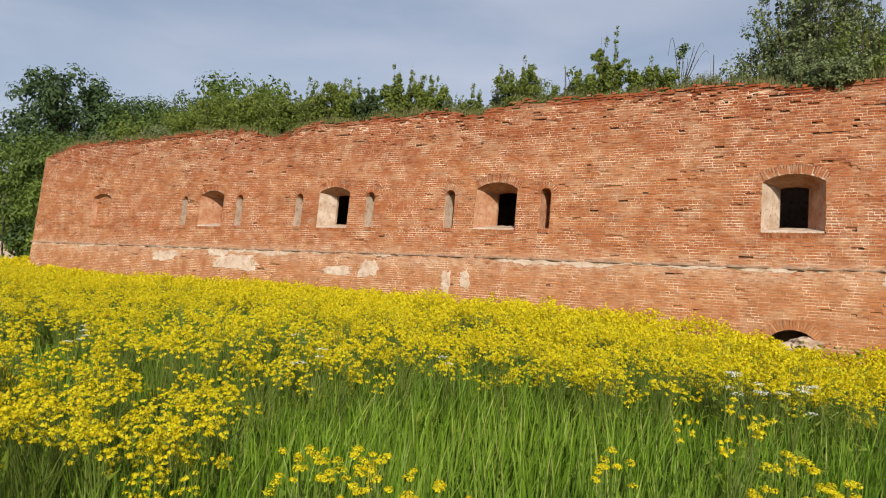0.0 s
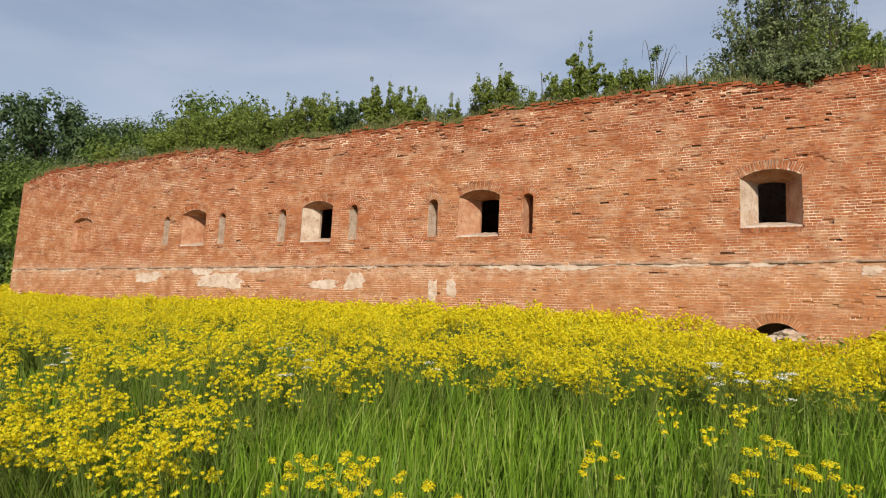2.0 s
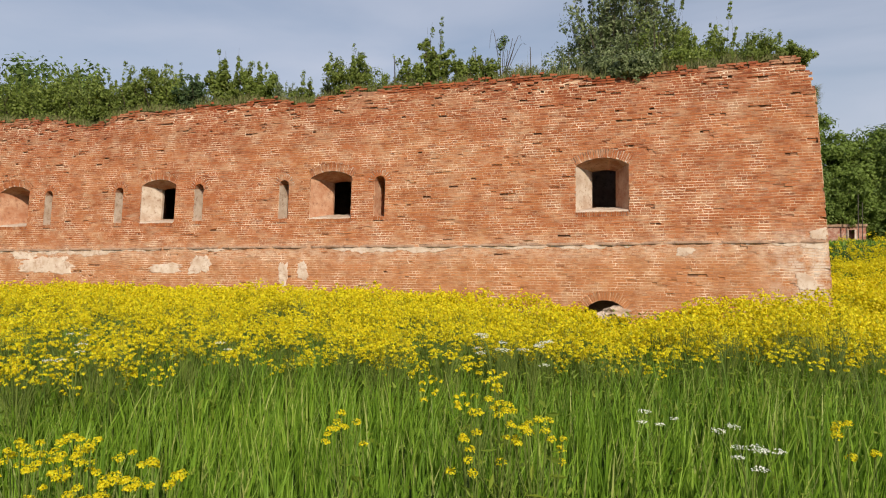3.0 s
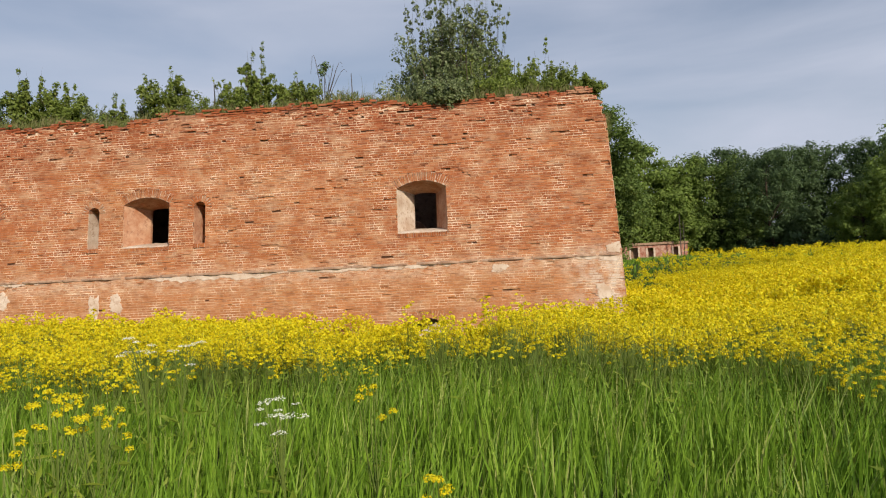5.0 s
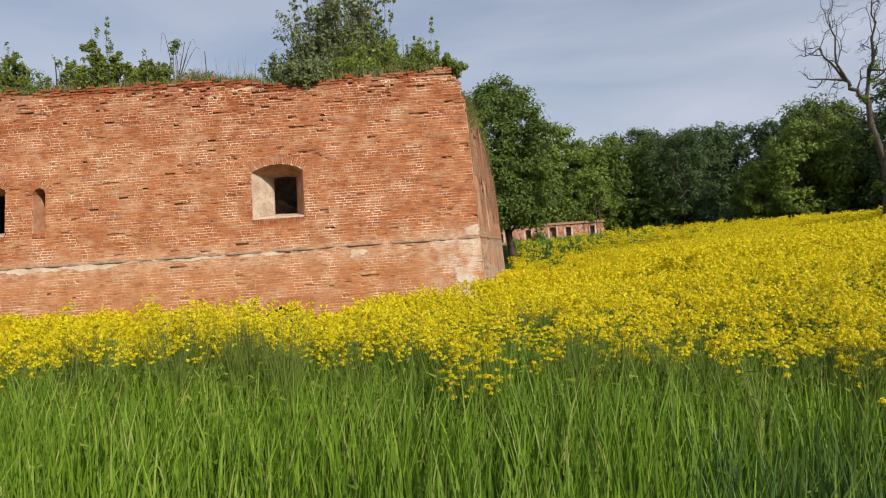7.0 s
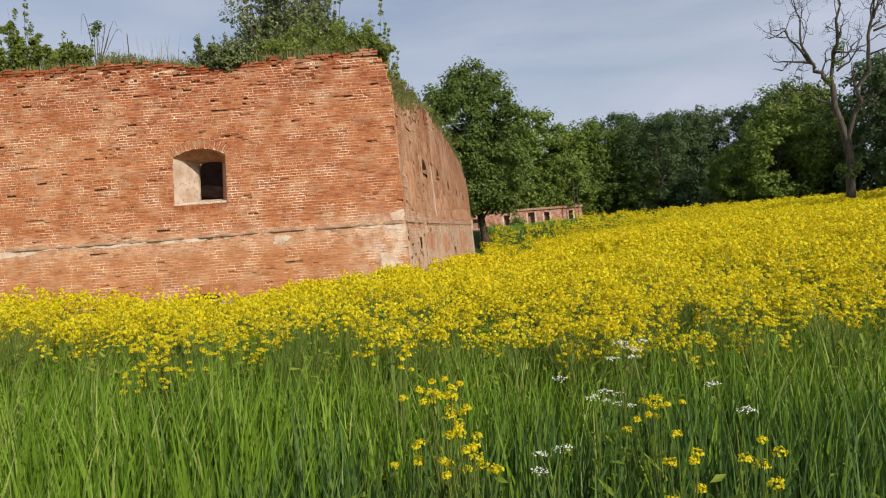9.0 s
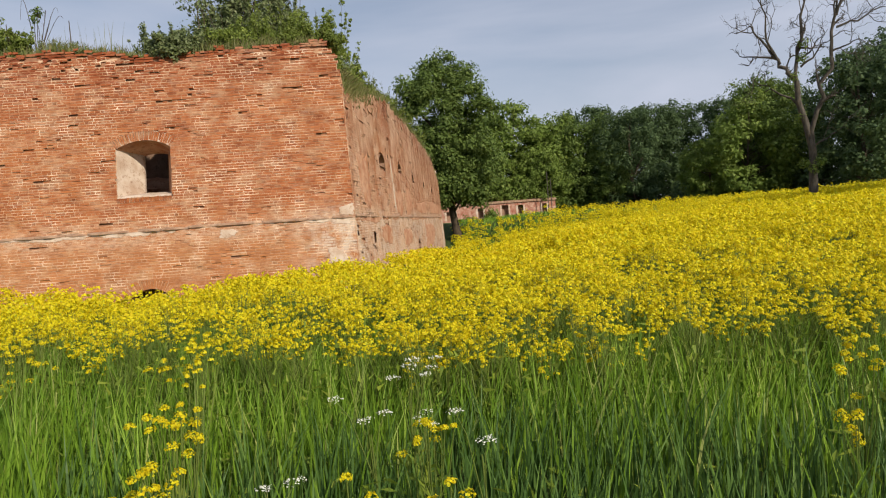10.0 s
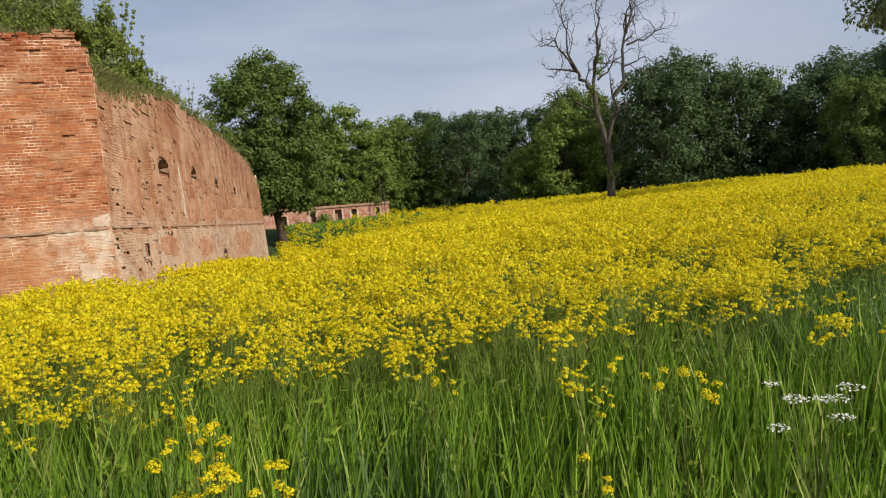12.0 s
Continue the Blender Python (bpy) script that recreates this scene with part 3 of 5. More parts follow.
def plaster_patch(place, u, z, w, h, seed, parent, mat=None):
    """A ragged remnant of plaster on the brickwork."""
    n = 64
    vs = []
    for k, (s, d) in enumerate(((1.0, 0.004), (0.94, -0.014), (0.5, -0.018))):
        a = np.linspace(0, 2 * math.pi, n, endpoint=False)
        rag = 1 + 0.13 * np.sin(2 * a + seed) + 0.10 * np.sin(3 * a + 2.2 * seed) + 0.08 * np.sin(a * 7 + seed) + 0.06 * np.sin(a * 13 + 2 * seed) + 0.06 * np.sin(a * 23 + 3 * seed)
        box = np.minimum(1 / np.maximum(np.abs(np.cos(a)), 1e-3), 1 / np.maximum(np.abs(np.sin(a)), 1e-3)) ** 0.6
        vs.append(place(u + w / 2 * s * rag * box * np.cos(a), z + h / 2 * s * rag * box * np.sin(a), d))
    vs.append(place(np.array([u]), np.array([z]), -0.018))
    f = [(k * n + i, k * n + (i + 1) % n, (k + 1) * n + (i + 1) % n, (k + 1) * n + i) for k in range(2) for i in range(n)]
    me = bpy.data.meshes.new("plaster_patch")
    me.from_pydata([tuple(p) for p in np.concatenate(vs)], [], f + [tuple(range(2 * n, 3 * n))])
    me.materials.append(mat or PLASTER)
    part_of("plaster_patch", me, parent, "ragged remnant of pale plaster")


for i, (u, z, w, h) in enumerate(((-34.4, -0.45, 1.9, 0.5), (-29.3, -0.62, 2.6, 0.75), (-30.6, -0.2, 1.4, 0.3), (-23.2, -0.75, 1.7, 0.35), (-21.6, -0.62, 0.9, 0.7), (-17.9, -1.0, 0.35, 1.0), (-17.1, -0.85, 0.45, 0.6), (-3.9, -0.24, 0.55, 0.24), (-0.22, 0.24, 0.42, 0.36), (-0.6, -1.15, 0.5, 0.5))):
    plaster_patch(front, u, z, w, h, i * 1.7, wall_front)
for i, (u, z, w, h) in enumerate(((2.6, 1.3, 1.7, 1.9), (9.6, 1.4, 0.35, 2.0), (11.0, 0.7, 2.6, 1.0), (15.0, 0.8, 2.4, 1.3), (22.0, 0.6, 5.0, 0.8), (32.0, 0.7, 9.0, 0.9), (6.2, -0.7, 2.6, 0.7), (26.0, -1.2, 8.0, 1.4), (38.6, -1.6, 1.2, 2.6), (13.0, -1.0, 3.0, 0.9))):
    plaster_patch(side, u, z, w, h, 40 + i * 1.3, wall_side, JAMB if i not in (1, 8) else PLASTER)


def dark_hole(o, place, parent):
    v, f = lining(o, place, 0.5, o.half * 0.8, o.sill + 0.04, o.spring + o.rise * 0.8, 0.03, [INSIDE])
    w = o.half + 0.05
    # shallow back plate whose dark colour stands for the unlit depth
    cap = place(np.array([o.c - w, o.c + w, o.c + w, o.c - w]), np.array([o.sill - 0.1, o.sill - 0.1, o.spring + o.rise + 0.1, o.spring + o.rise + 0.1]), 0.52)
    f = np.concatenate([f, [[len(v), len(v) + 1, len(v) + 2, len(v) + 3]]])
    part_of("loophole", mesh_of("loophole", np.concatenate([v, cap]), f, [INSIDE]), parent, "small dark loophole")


for o in LOOPS[:7]:
    dark_hole(o, side, wall_side)

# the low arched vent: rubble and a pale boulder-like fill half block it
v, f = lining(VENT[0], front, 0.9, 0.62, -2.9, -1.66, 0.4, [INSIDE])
# back plate, coloured dark for the shade inside the vent
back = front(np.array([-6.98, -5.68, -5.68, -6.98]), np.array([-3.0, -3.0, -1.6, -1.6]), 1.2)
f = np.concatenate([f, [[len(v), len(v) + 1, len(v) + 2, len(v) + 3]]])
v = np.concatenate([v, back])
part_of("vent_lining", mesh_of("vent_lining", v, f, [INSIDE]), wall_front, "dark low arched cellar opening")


def lump(name, at, size, seed, mat, parent, label, n=9):
    """An irregular stone or heap."""
    bm = bmesh.new()
    bmesh.ops.create_icosphere(bm, subdivisions=3, radius=1)
    for q in bm.verts:
        k = 1 + 0.42 * noise.noise(q.co * 1.9 + Vector((seed, 0, 0))) + 0.24 * noise.noise(q.co * 4 + Vector((0, seed, 0)))
        q.co = Vector((q.co.x * size[0] * k, q.co.y * size[1] * k, q.co.z * size[2] * k)) + Vector(at)
    me = bpy.data.meshes.new(name)
    bm.to_mesh(me), bm.free()
    me.materials.append(mat)
    return part_of(name, me, parent, label)


lump("rubble", (-5.95, -0.16, -2.16), (0.46, 0.26, 0.22), 3.0, PALE_JAMB, wall_front, "pale rubble blocking the vent")
lump("rubble", (-6.5, -0.14, -2.38), (0.42, 0.28, 0.24), 8.0, PALE_JAMB, wall_front, "pale rubble blocking the vent")


def shell_box(name, x0, x1, y0, y1, z0, z1, mats, label, hole=None):
    """A room seen from inside, open to the south; hole: a gap in its roof."""
    v = [(x, y, z) for z in (z0, z1) for x, y in ((x0, y0), (x1, y0), (x1, y1), (x0, y1))]
    f = [(0, 1, 2, 3), (2, 6, 7, 3), (1, 5, 6, 2), (0, 3, 7, 4)]
    if hole:
        a, b, c, d = hole
        v += [(a, c, z1), (b, c, z1), (b, d, z1), (a, d, z1)]
        f += [(4, 5, 9, 8), (5, 6, 10, 9), (6, 7, 11, 10), (7, 4, 8, 11)]
    else:
        f += [(4, 5, 6, 7)]
    me = mesh_of(name, v, f, mats)
    return tagged(new(name, me), label, "casemate", kind="structure")


HOLE = (-9.4, -6.2, 3.4, 5.6)
# the room's shade is partly in its darkened brick colour
shell_box("wall_casemate", -45.5, -1.4, 1.5, 6.4, 0.0, 4.4, [INSIDE], "casemate behind the embrasures, its brick darkened for shade", HOLE)
lump("rubble", (-8.3, 5.9, 1.2), (1.4, 0.7, 0.9), 5.0, JAMB, wall_front, "rubble heap inside the casemate")


# ---- rampart on top ----
def rampart():
    xs = np.arange(-46.4, -1.1, 0.55)
    ds = np.array([0.22, 0.6, 1.1, 2.0, 3.4, 5.6, 9.0, 14.0, 22.0, 30.0])
    X, D = np.meshgrid(xs, ds, indexing="ij")
    top = np.minimum(front_top(X) - 0.10, 5.75)
    Z = top + 0.10 * smooth(0.3, 2, D) + 0.16 * wobble(X * 1.3, D, 4.0) * smooth(0.1, 1, D) + 0.25 * smooth(2, 8, D)
    inland = side(np.maximum(D, 0.3), Z, 0.35)[..., 0]
    fall = smooth(3.0, 0.0, inland - X)
    Z = Z * (1 - fall) + np.minimum(Z, side_top(np.maximum(D, 0)) - 0.08) * fall
    P = front(X, Z, D)
    lim = side(P[..., 1], P[..., 2], 0.3)[..., 0]
    P[..., 0] = np.minimum(P[..., 0], lim)
    nx, ny = len(xs), len(ds)
    f = []
    for i in range(nx - 1):
        for j in range(ny - 1):
            cx, cy = P[i, j, 0] + 0.27, (P[i, j, 1] + P[i, j + 1, 1]) / 2
            if HOLE[0] < cx < HOLE[1] and HOLE[2] < cy < HOLE[3]:
                continue
            k = i * ny + j
            f.append((k, k + ny, k + ny + 1, k + 1))
    me = mesh_of("rampart_earth", P.reshape(-1, 3), f, [EARTH])
    tagged(new("rampart_earth", me), "weedy earth rampart on top of the fort", "rampart", kind="structure")


rampart()


def closing(name, pts, z0, z1, mat, label):
    """A plain wall that closes the fort where nobody looks."""
    v = [(x, y, z) for z in (z0, z1) for x, y in pts]
    n = len(pts)
    tagged(new(name, mesh_of(name, v, [(i, i + 1, n + i + 1, n + i) for i in range(n - 1)], [mat])), label, "wall", kind="structure")


closing("wall_rear", [(-46.1, 1.3), (-46.1, 31.0), (-44.0, 40.0), (3.6, 40.0)], FOOT, 4.3, MORTAR, "rear walls of the fort")


# ---- plants: building blocks ----
def frames_of(d, r):
    """Two unit vectors across each direction of d."""
    d = d / np.maximum(np.linalg.norm(d, axis=1, keepdims=True), 1e-9)
    a = r.normal(size=d.shape)
    t = np.cross(d, a)
    t /= np.maximum(np.linalg.norm(t, axis=1, keepdims=True), 1e-9)
    return t, np.cross(d, t)


def cards(at, d, length, width, r):
    """Leaf-shaped quads at the points, facing d."""
    t, b = frames_of(d, r)
    L, W = np.asarray(length)[:, None] / 2, np.asarray(width)[:, None] / 2
    n = d / np.maximum(np.linalg.norm(d, axis=1, keepdims=True), 1e-9)
    v = np.stack([at - t * L, at + b * W + n * W * 0.35, at + t * L, at - b * W + n * W * 0.35], 1)
    return v.reshape(-1, 3), np.arange(len(at) * 4).reshape(-1, 4)


def shards(at, d, length, width, r):
    """Small pointed leaves or petals at the points, facing d: one triangle each."""
    t, b = frames_of(d, r)
    L, W = np.asarray(length)[:, None], np.asarray(width)[:, None] / 2
    v = np.stack([at - t * L * 0.45 - b * W, at - t * L * 0.45 + b * W, at + t * L * 0.55], 1)
    return v.reshape(-1, 3), np.arange(len(at) * 3).reshape(-1, 3)


def ribbons(a, b, w, r):
    """Thin tapering stalks from a to b."""
    side_ = np.stack([r.normal(size=len(a)), r.normal(size=len(a)) * 0.5, np.zeros(len(a))], 1)
    side_ /= np.linalg.norm(side_, axis=1, keepdims=True)
    w = np.asarray(w)[:, None] if np.ndim(w) else w
    v = np.stack([a - side_ * w, a + side_ * w, b], 1)
    return v.reshape(-1, 3), np.arange(len(a) * 3).reshape(-1, 3)


def blades(x, y, h, w, r, bend=0.35, segs=3, z=None):
    """Bending grass blades."""
    n = len(x)
    z = ground_z(x, y) - 0.03 if z is None else z
    ang = r.uniform(0, 2 * math.pi, n)
    wind = np.stack([np.cos(ang) * 0.8 + 0.25, np.sin(ang) * 0.8 + 0.1], 1) * (bend * r.uniform(0.25, 1.5, n) * h)[:, None]
    face = r.uniform(0, math.pi, n)
    cx, cy = np.cos(face) * w, np.sin(face) * w
    vs = []
    for k in range(segs):
        t = k / segs
        px, py, pz = x + wind[:, 0] * t * t, y + wind[:, 1] * t * t, z + h * (t - 0.12 * t * t)
        s = 1 - 0.75 * t ** 1.5
        vs += [np.stack([px - cx * s, py - cy * s, pz], 1), np.stack([px + cx * s, py + cy * s, pz], 1)]
    vs.append(np.stack([x + wind[:, 0], y + wind[:, 1], z + h * 0.9], 1))
    v = np.stack(vs, 1)
    m = 2 * segs + 1
    q = []
    for k in range(segs - 1):
        q += [(2 * k, 2 * k + 1, 2 * k + 3), (2 * k, 2 * k + 3, 2 * k + 2)]
    q.append((m - 3, m - 2, m - 1))
    return v.reshape(-1, 3), (np.arange(n)[:, None, None] * m + np.array(q)[None]).reshape(-1, 3)


def scatter(x0, x1, y0, y1, density, r):
    n = int((x1 - x0) * (y1 - y0) * density)
    return r.uniform(x0, x1, n), r.uniform(y0, y1, n)


def border(x):
    """Where the yellow flowers begin, coming from the south."""
    return -16.5 + 1.15 * np.exp(-((x + 4.4) / 2.4) ** 2) - 1.6 * smooth(-7.7, -9.4, x) + 0.55 * np.exp(-((x - 2.5) / 3.2) ** 2) + 0.9 * np.exp(-((x + 1.3) / 1.6) ** 2) + 1.5 * np.exp(-((x - 9.6) / 1.6) ** 2) + 0.35 * wobble(x * 0.8, 0, 1.0)


def flower_cover(x, y):
    """How thickly the yellow flowers stand, 0 to 1."""
    c = smooth(-0.35, 0.5, y - border(x)) + 0.02 * smooth(-2.5, 0, y - border(x))
    c = c * (0.96 + 0.38 * wobble(x * 0.42, y * 0.42, 6.0) + 0.40 * wobble(x * 1.3, y * 1.3, 2.0) + 0.32 * wobble(x * 0.22, y * 0.75, 11.0))
    c = np.maximum(c, 1.0 * smooth(1.5, 0.95, np.hypot((x + 9.7) / 1.25, y + 19.55)))
    valley = np.exp(-((x - 4.5 - 0.1 * y) / 3.2) ** 2) * smooth(-2, 8, y)
    c = c * (1 - 0.72 * valley) * (1 - smooth(46, 56, y))
    c = c * (1 - 0.75 * np.exp(-(((x + 12.3) / 1.6) ** 2 + ((y + 17.7) / 0.9) ** 2)))
    side_x = SIDE.x * y + 0.6
    inside = (x < np.where(y > -0.6, side_x, -99)) & (y > -0.6) & (x > -47.5)
    return np.where(inside, 0, np.clip(c, 0, 1))


def yellow_flowers(name, x, y, h, heads, florets, petal, head_r, spread, leaves, seed, label):
    """Branching stalks with domed heads of small yellow flowers, as one mass."""
    r = np.random.default_rng(seed)
    n = len(x)
    z = ground_z(x, y)
    base = np.stack([x, y, z], 1)
    N = n * heads
    hb, hh = np.repeat(base, heads, 0), np.repeat(h, heads)
    tuft = max(4, heads // 5)
    sprays = -(-heads // tuft)
    pick = np.tile(np.arange(heads) // tuft, n) + np.repeat(np.arange(n) * sprays, heads)
    a, q = r.uniform(0, 2 * math.pi, n * sprays)[pick], np.sqrt(r.uniform(0, 1, n * sprays))[pick]
    fall = r.uniform(0.1, 1.1, n * sprays)[pick]
    head = hb + np.stack([np.cos(a) * q * spread, np.sin(a) * q * spread, hh * (1.0 - 0.24 * q * fall)], 1) + r.normal(0, 1, (N, 3)) * head_r * np.array([1.7, 1.7, 1.5])
    root = hb + np.stack([np.cos(a) * q * spread * 0.15, np.sin(a) * q * spread * 0.15, hh * r.uniform(0.2, 0.55, N)], 1)
    sv, sf = ribbons(root, head, 0.0035, r)
    M = N * florets
    hc = np.repeat(head, florets, 0)
    d = r.normal(size=(M, 3))
    d[:, 2] = np.abs(d[:, 2]) * 0.9 - 0.15
    d /= np.linalg.norm(d, axis=1, keepdims=True)
    size_ = np.repeat(r.uniform(0.6, 1.25, N), florets)
    at = hc + d * (head_r * size_ * r.uniform(0.6, 1.1, M))[:, None] * np.array([1, 1, 0.8])
    s = petal * r.uniform(0.75, 1.25, M)
    pv, pf = shards(at, d + np.array([0, 0, 0.15]), s, s * 1.1, r)
    pieces, index = [(pv, pf)], [0] * len(pf)
    if leaves > 4:
        pieces.append((sv, sf))
        index += [1] * len(sf)
    if leaves:
        K = n * leaves
        lb, lh = np.repeat(base, leaves, 0), np.repeat(h, leaves)
        la = lb + np.stack([r.normal(0, spread * 0.5, K), r.normal(0, spread * 0.5, K), lh * r.uniform(0.1, 0.82, K)], 1)
        lv, lf = shards(la, r.normal(size=(K, 3)) + np.array([0, 0, 0.4]), r.uniform(0.05, 0.12, K), r.uniform(0.010, 0.022, K), r)
        pieces.append((lv, lf))
        index += [2] * len(lf)
    v, f = stack(pieces)
    return tagged(new(name, mesh_of(name, v, f, [PETAL, STALK, HERB], index)), label, "wildflowers", kind="stuff")


def flower_field(name, box, density, seed, height, **how):
    r = np.random.default_rng(seed)
    x, y = scatter(*box, density, r)
    keep = r.random(len(x)) < flower_cover(x, y)
    x, y = x[keep], y[keep]
    tall = r.uniform(*height, len(x)) * (1 + 0.13 * wobble(x * 0.5, y * 0.5, 4.0) + 0.16 * wobble(x * 1.1, y * 1.1, 8.0) + 0.10 * wobble(x * 2.7, y * 2.7, 3.0) - 0.52 * np.exp(-((x + 5.6) / 1.8) ** 2) * smooth(-14.0, -10.5, y))
    yellow_flowers(name, x, y, tall, seed=seed + 1, **how)


def meadow():
    r = np.random.default_rng(21)
    pieces, dark = [], []
    for x0, x1, y0, y1, dens, segs, wide in ((-13, 11, -21.2, -16.6, 420, 3, 0.0072), (-24, 16, -16.6, -13.5, 380, 2, 0.0068), (-26, 20, -13.5, -9, 90, 2, 0.008), (-15, -9, -22.5, -21.2, 420, 3, 0.0042), (11, 13, -21, -16.6, 300, 2, 0.005), (-24, 18, -29, -21.2, 60, 2, 0.009)):
        x, y = scatter(x0, x1, y0, y1, dens, r)
        tall = 0.50 + 0.10 * wobble(x * 0.9, y * 0.9, 2.0) + 0.16 * smooth(-17.7, -16.5, y)
        h = tall * r.uniform(0.7, 1.35, len(x)) * (0.42 if y0 < -28 else 1.0)
        w = wide * r.uniform(0.7, 1.4, len(x))
        # two patches of darker grass; the second puts a hollow's shade into the colour
        rough = (np.minimum(np.hypot((x - 2.9) / 2.6, (y + 17.8) / 1.3), np.hypot((x - 9.2) / 1.9, (y + 15.4) / 1.4)) + 0.35 * wobble(x * 1.5, y * 1.5, 5.0) < 1.0) & (r.random(len(x)) < 0.8)
        for mask, heap in ((~rough, pieces), (rough, dark)):
            if mask.any():
                heap.append(blades(x[mask], y[mask], h[mask], w[mask], r, 0.25, segs))
    x, y = scatter(0.5, 34, -1.0, 71, 10, r)
    ok = x > SIDE.x * y + 0.5
    x, y = x[ok], y[ok]
    pieces.append(blades(x, y, r.uniform(0.35, 0.75, len(x)), np.full(len(x), 0.045), r, 0.4, 2))
    v, f = stack(pieces)
    tagged(new("meadow_grass", mesh_of("meadow_grass", v, f, [GRASS])), "tall lush green meadow grass", "grass", kind="stuff")
    v, f = stack(dark)
    tagged(new("dark_grass", mesh_of("dark_grass", v, f, [GRASS_DARK])), "patches of darker blue-green grass, one coloured for a shaded hollow", "grass", kind="stuff")
    # herb leaves low down, and the rough green under the flowers
    pieces = []
    for x0, x1, y0, y1, dens, size_, tall in ((-14, 11, -20.6, -15, 60, 0.06, 0.35), (-14, 11, -16.8, -14.4, 150, 0.055, 0.72), (-30, 20, -15, -8, 62, 0.10, 0.62), (-50, 30, -8, -0.9, 22, 0.2, 0.65), (1, 60, -1, 44, 11, 0.28, 0.65), (20, 60, -20, -1, 11, 0.28, 0.65), (-80, -50, -22, 20, 8, 0.3, 0.65)):
        x, y = scatter(x0, x1, y0, y1, dens, r)
        ok = ~((y > -0.5) & (x < SIDE.x * y + 0.5) & (x > -47.3))
        x, y = x[ok], y[ok]
        at = np.stack([x, y, ground_z(x, y) + tall * r.uniform(0.1, 1.0, len(x))], 1)
        pieces.append(shards(at, r.normal(size=(len(x), 3)) + np.array([0, 0, 0.5]), size_ * r.uniform(0.7, 1.6, len(x)), size_ * r.uniform(0.25, 0.5, len(x)), r))
    v, f = stack(pieces)
    tagged(new("meadow_herbs", mesh_of("meadow_herbs", v, f, [HERB])), "leafy green herbs between grass and flowers", "herbs", kind="stuff")


meadow()
MASS = "dense bright yellow wildflowers on branching green stalks"
flower_field("yellow_wildflowers", (-20, 13, -18.4, -14.6), 13.0, 31, (0.66, 1.02), heads=40, florets=11, petal=0.0158, head_r=0.021, spread=0.24, leaves=11, label=MASS)
flower_field("yellow_wildflowers", (-24, 15, -14.6, -12.0), 12.5, 32, (0.66, 1.04), heads=36, florets=7, petal=0.0235, head_r=0.024, spread=0.25, leaves=8, label=MASS)
flower_field("yellow_wildflowers", (-33, 19, -12.0, -6.0), 7.4, 33, (0.66, 1.04), heads=28, florets=6, petal=0.038, head_r=0.032, spread=0.27, leaves=5, label=MASS)
flower_field("yellow_wildflowers", (-54, 24, -6.0, -0.7), 6.4, 35, (0.68, 1.02), heads=26, florets=4, petal=0.054, head_r=0.042, spread=0.29, leaves=4, label=MASS)
flower_field("yellow_wildflowers", (1, 44, -0.7, 20), 4.8, 37, (0.7, 1.1), heads=26, florets=3, petal=0.082, head_r=0.055, spread=0.36, leaves=3, label=MASS)
flower_field("yellow_wildflowers", (5, 60, 20, 54), 2.4, 39, (0.8, 1.2), heads=20, florets=3, petal=0.105, head_r=0.07, spread=0.46, leaves=2, label=MASS)
flower_field("yellow_wildflowers", (24, 58, -14, -0.7), 3.6, 41, (0.8, 1.15), heads=16, florets=2, petal=0.11, head_r=0.055, spread=0.36, leaves=3, label=MASS)
flower_field("yellow_wildflowers", (-86, -40, -18, 10), 2.0, 43, (0.8, 1.1), heads=16, florets=2, petal=0.125, head_r=0.06, spread=0.42, leaves=2, label=MASS)
flower_field("yellow_wildflowers", (-12.0, -7.6, -21.0, -18.4), 14.0, 45, (0.62, 0.98), heads=46, florets=13, petal=0.0125, head_r=0.0175, spread=0.22, leaves=14, label=MASS)


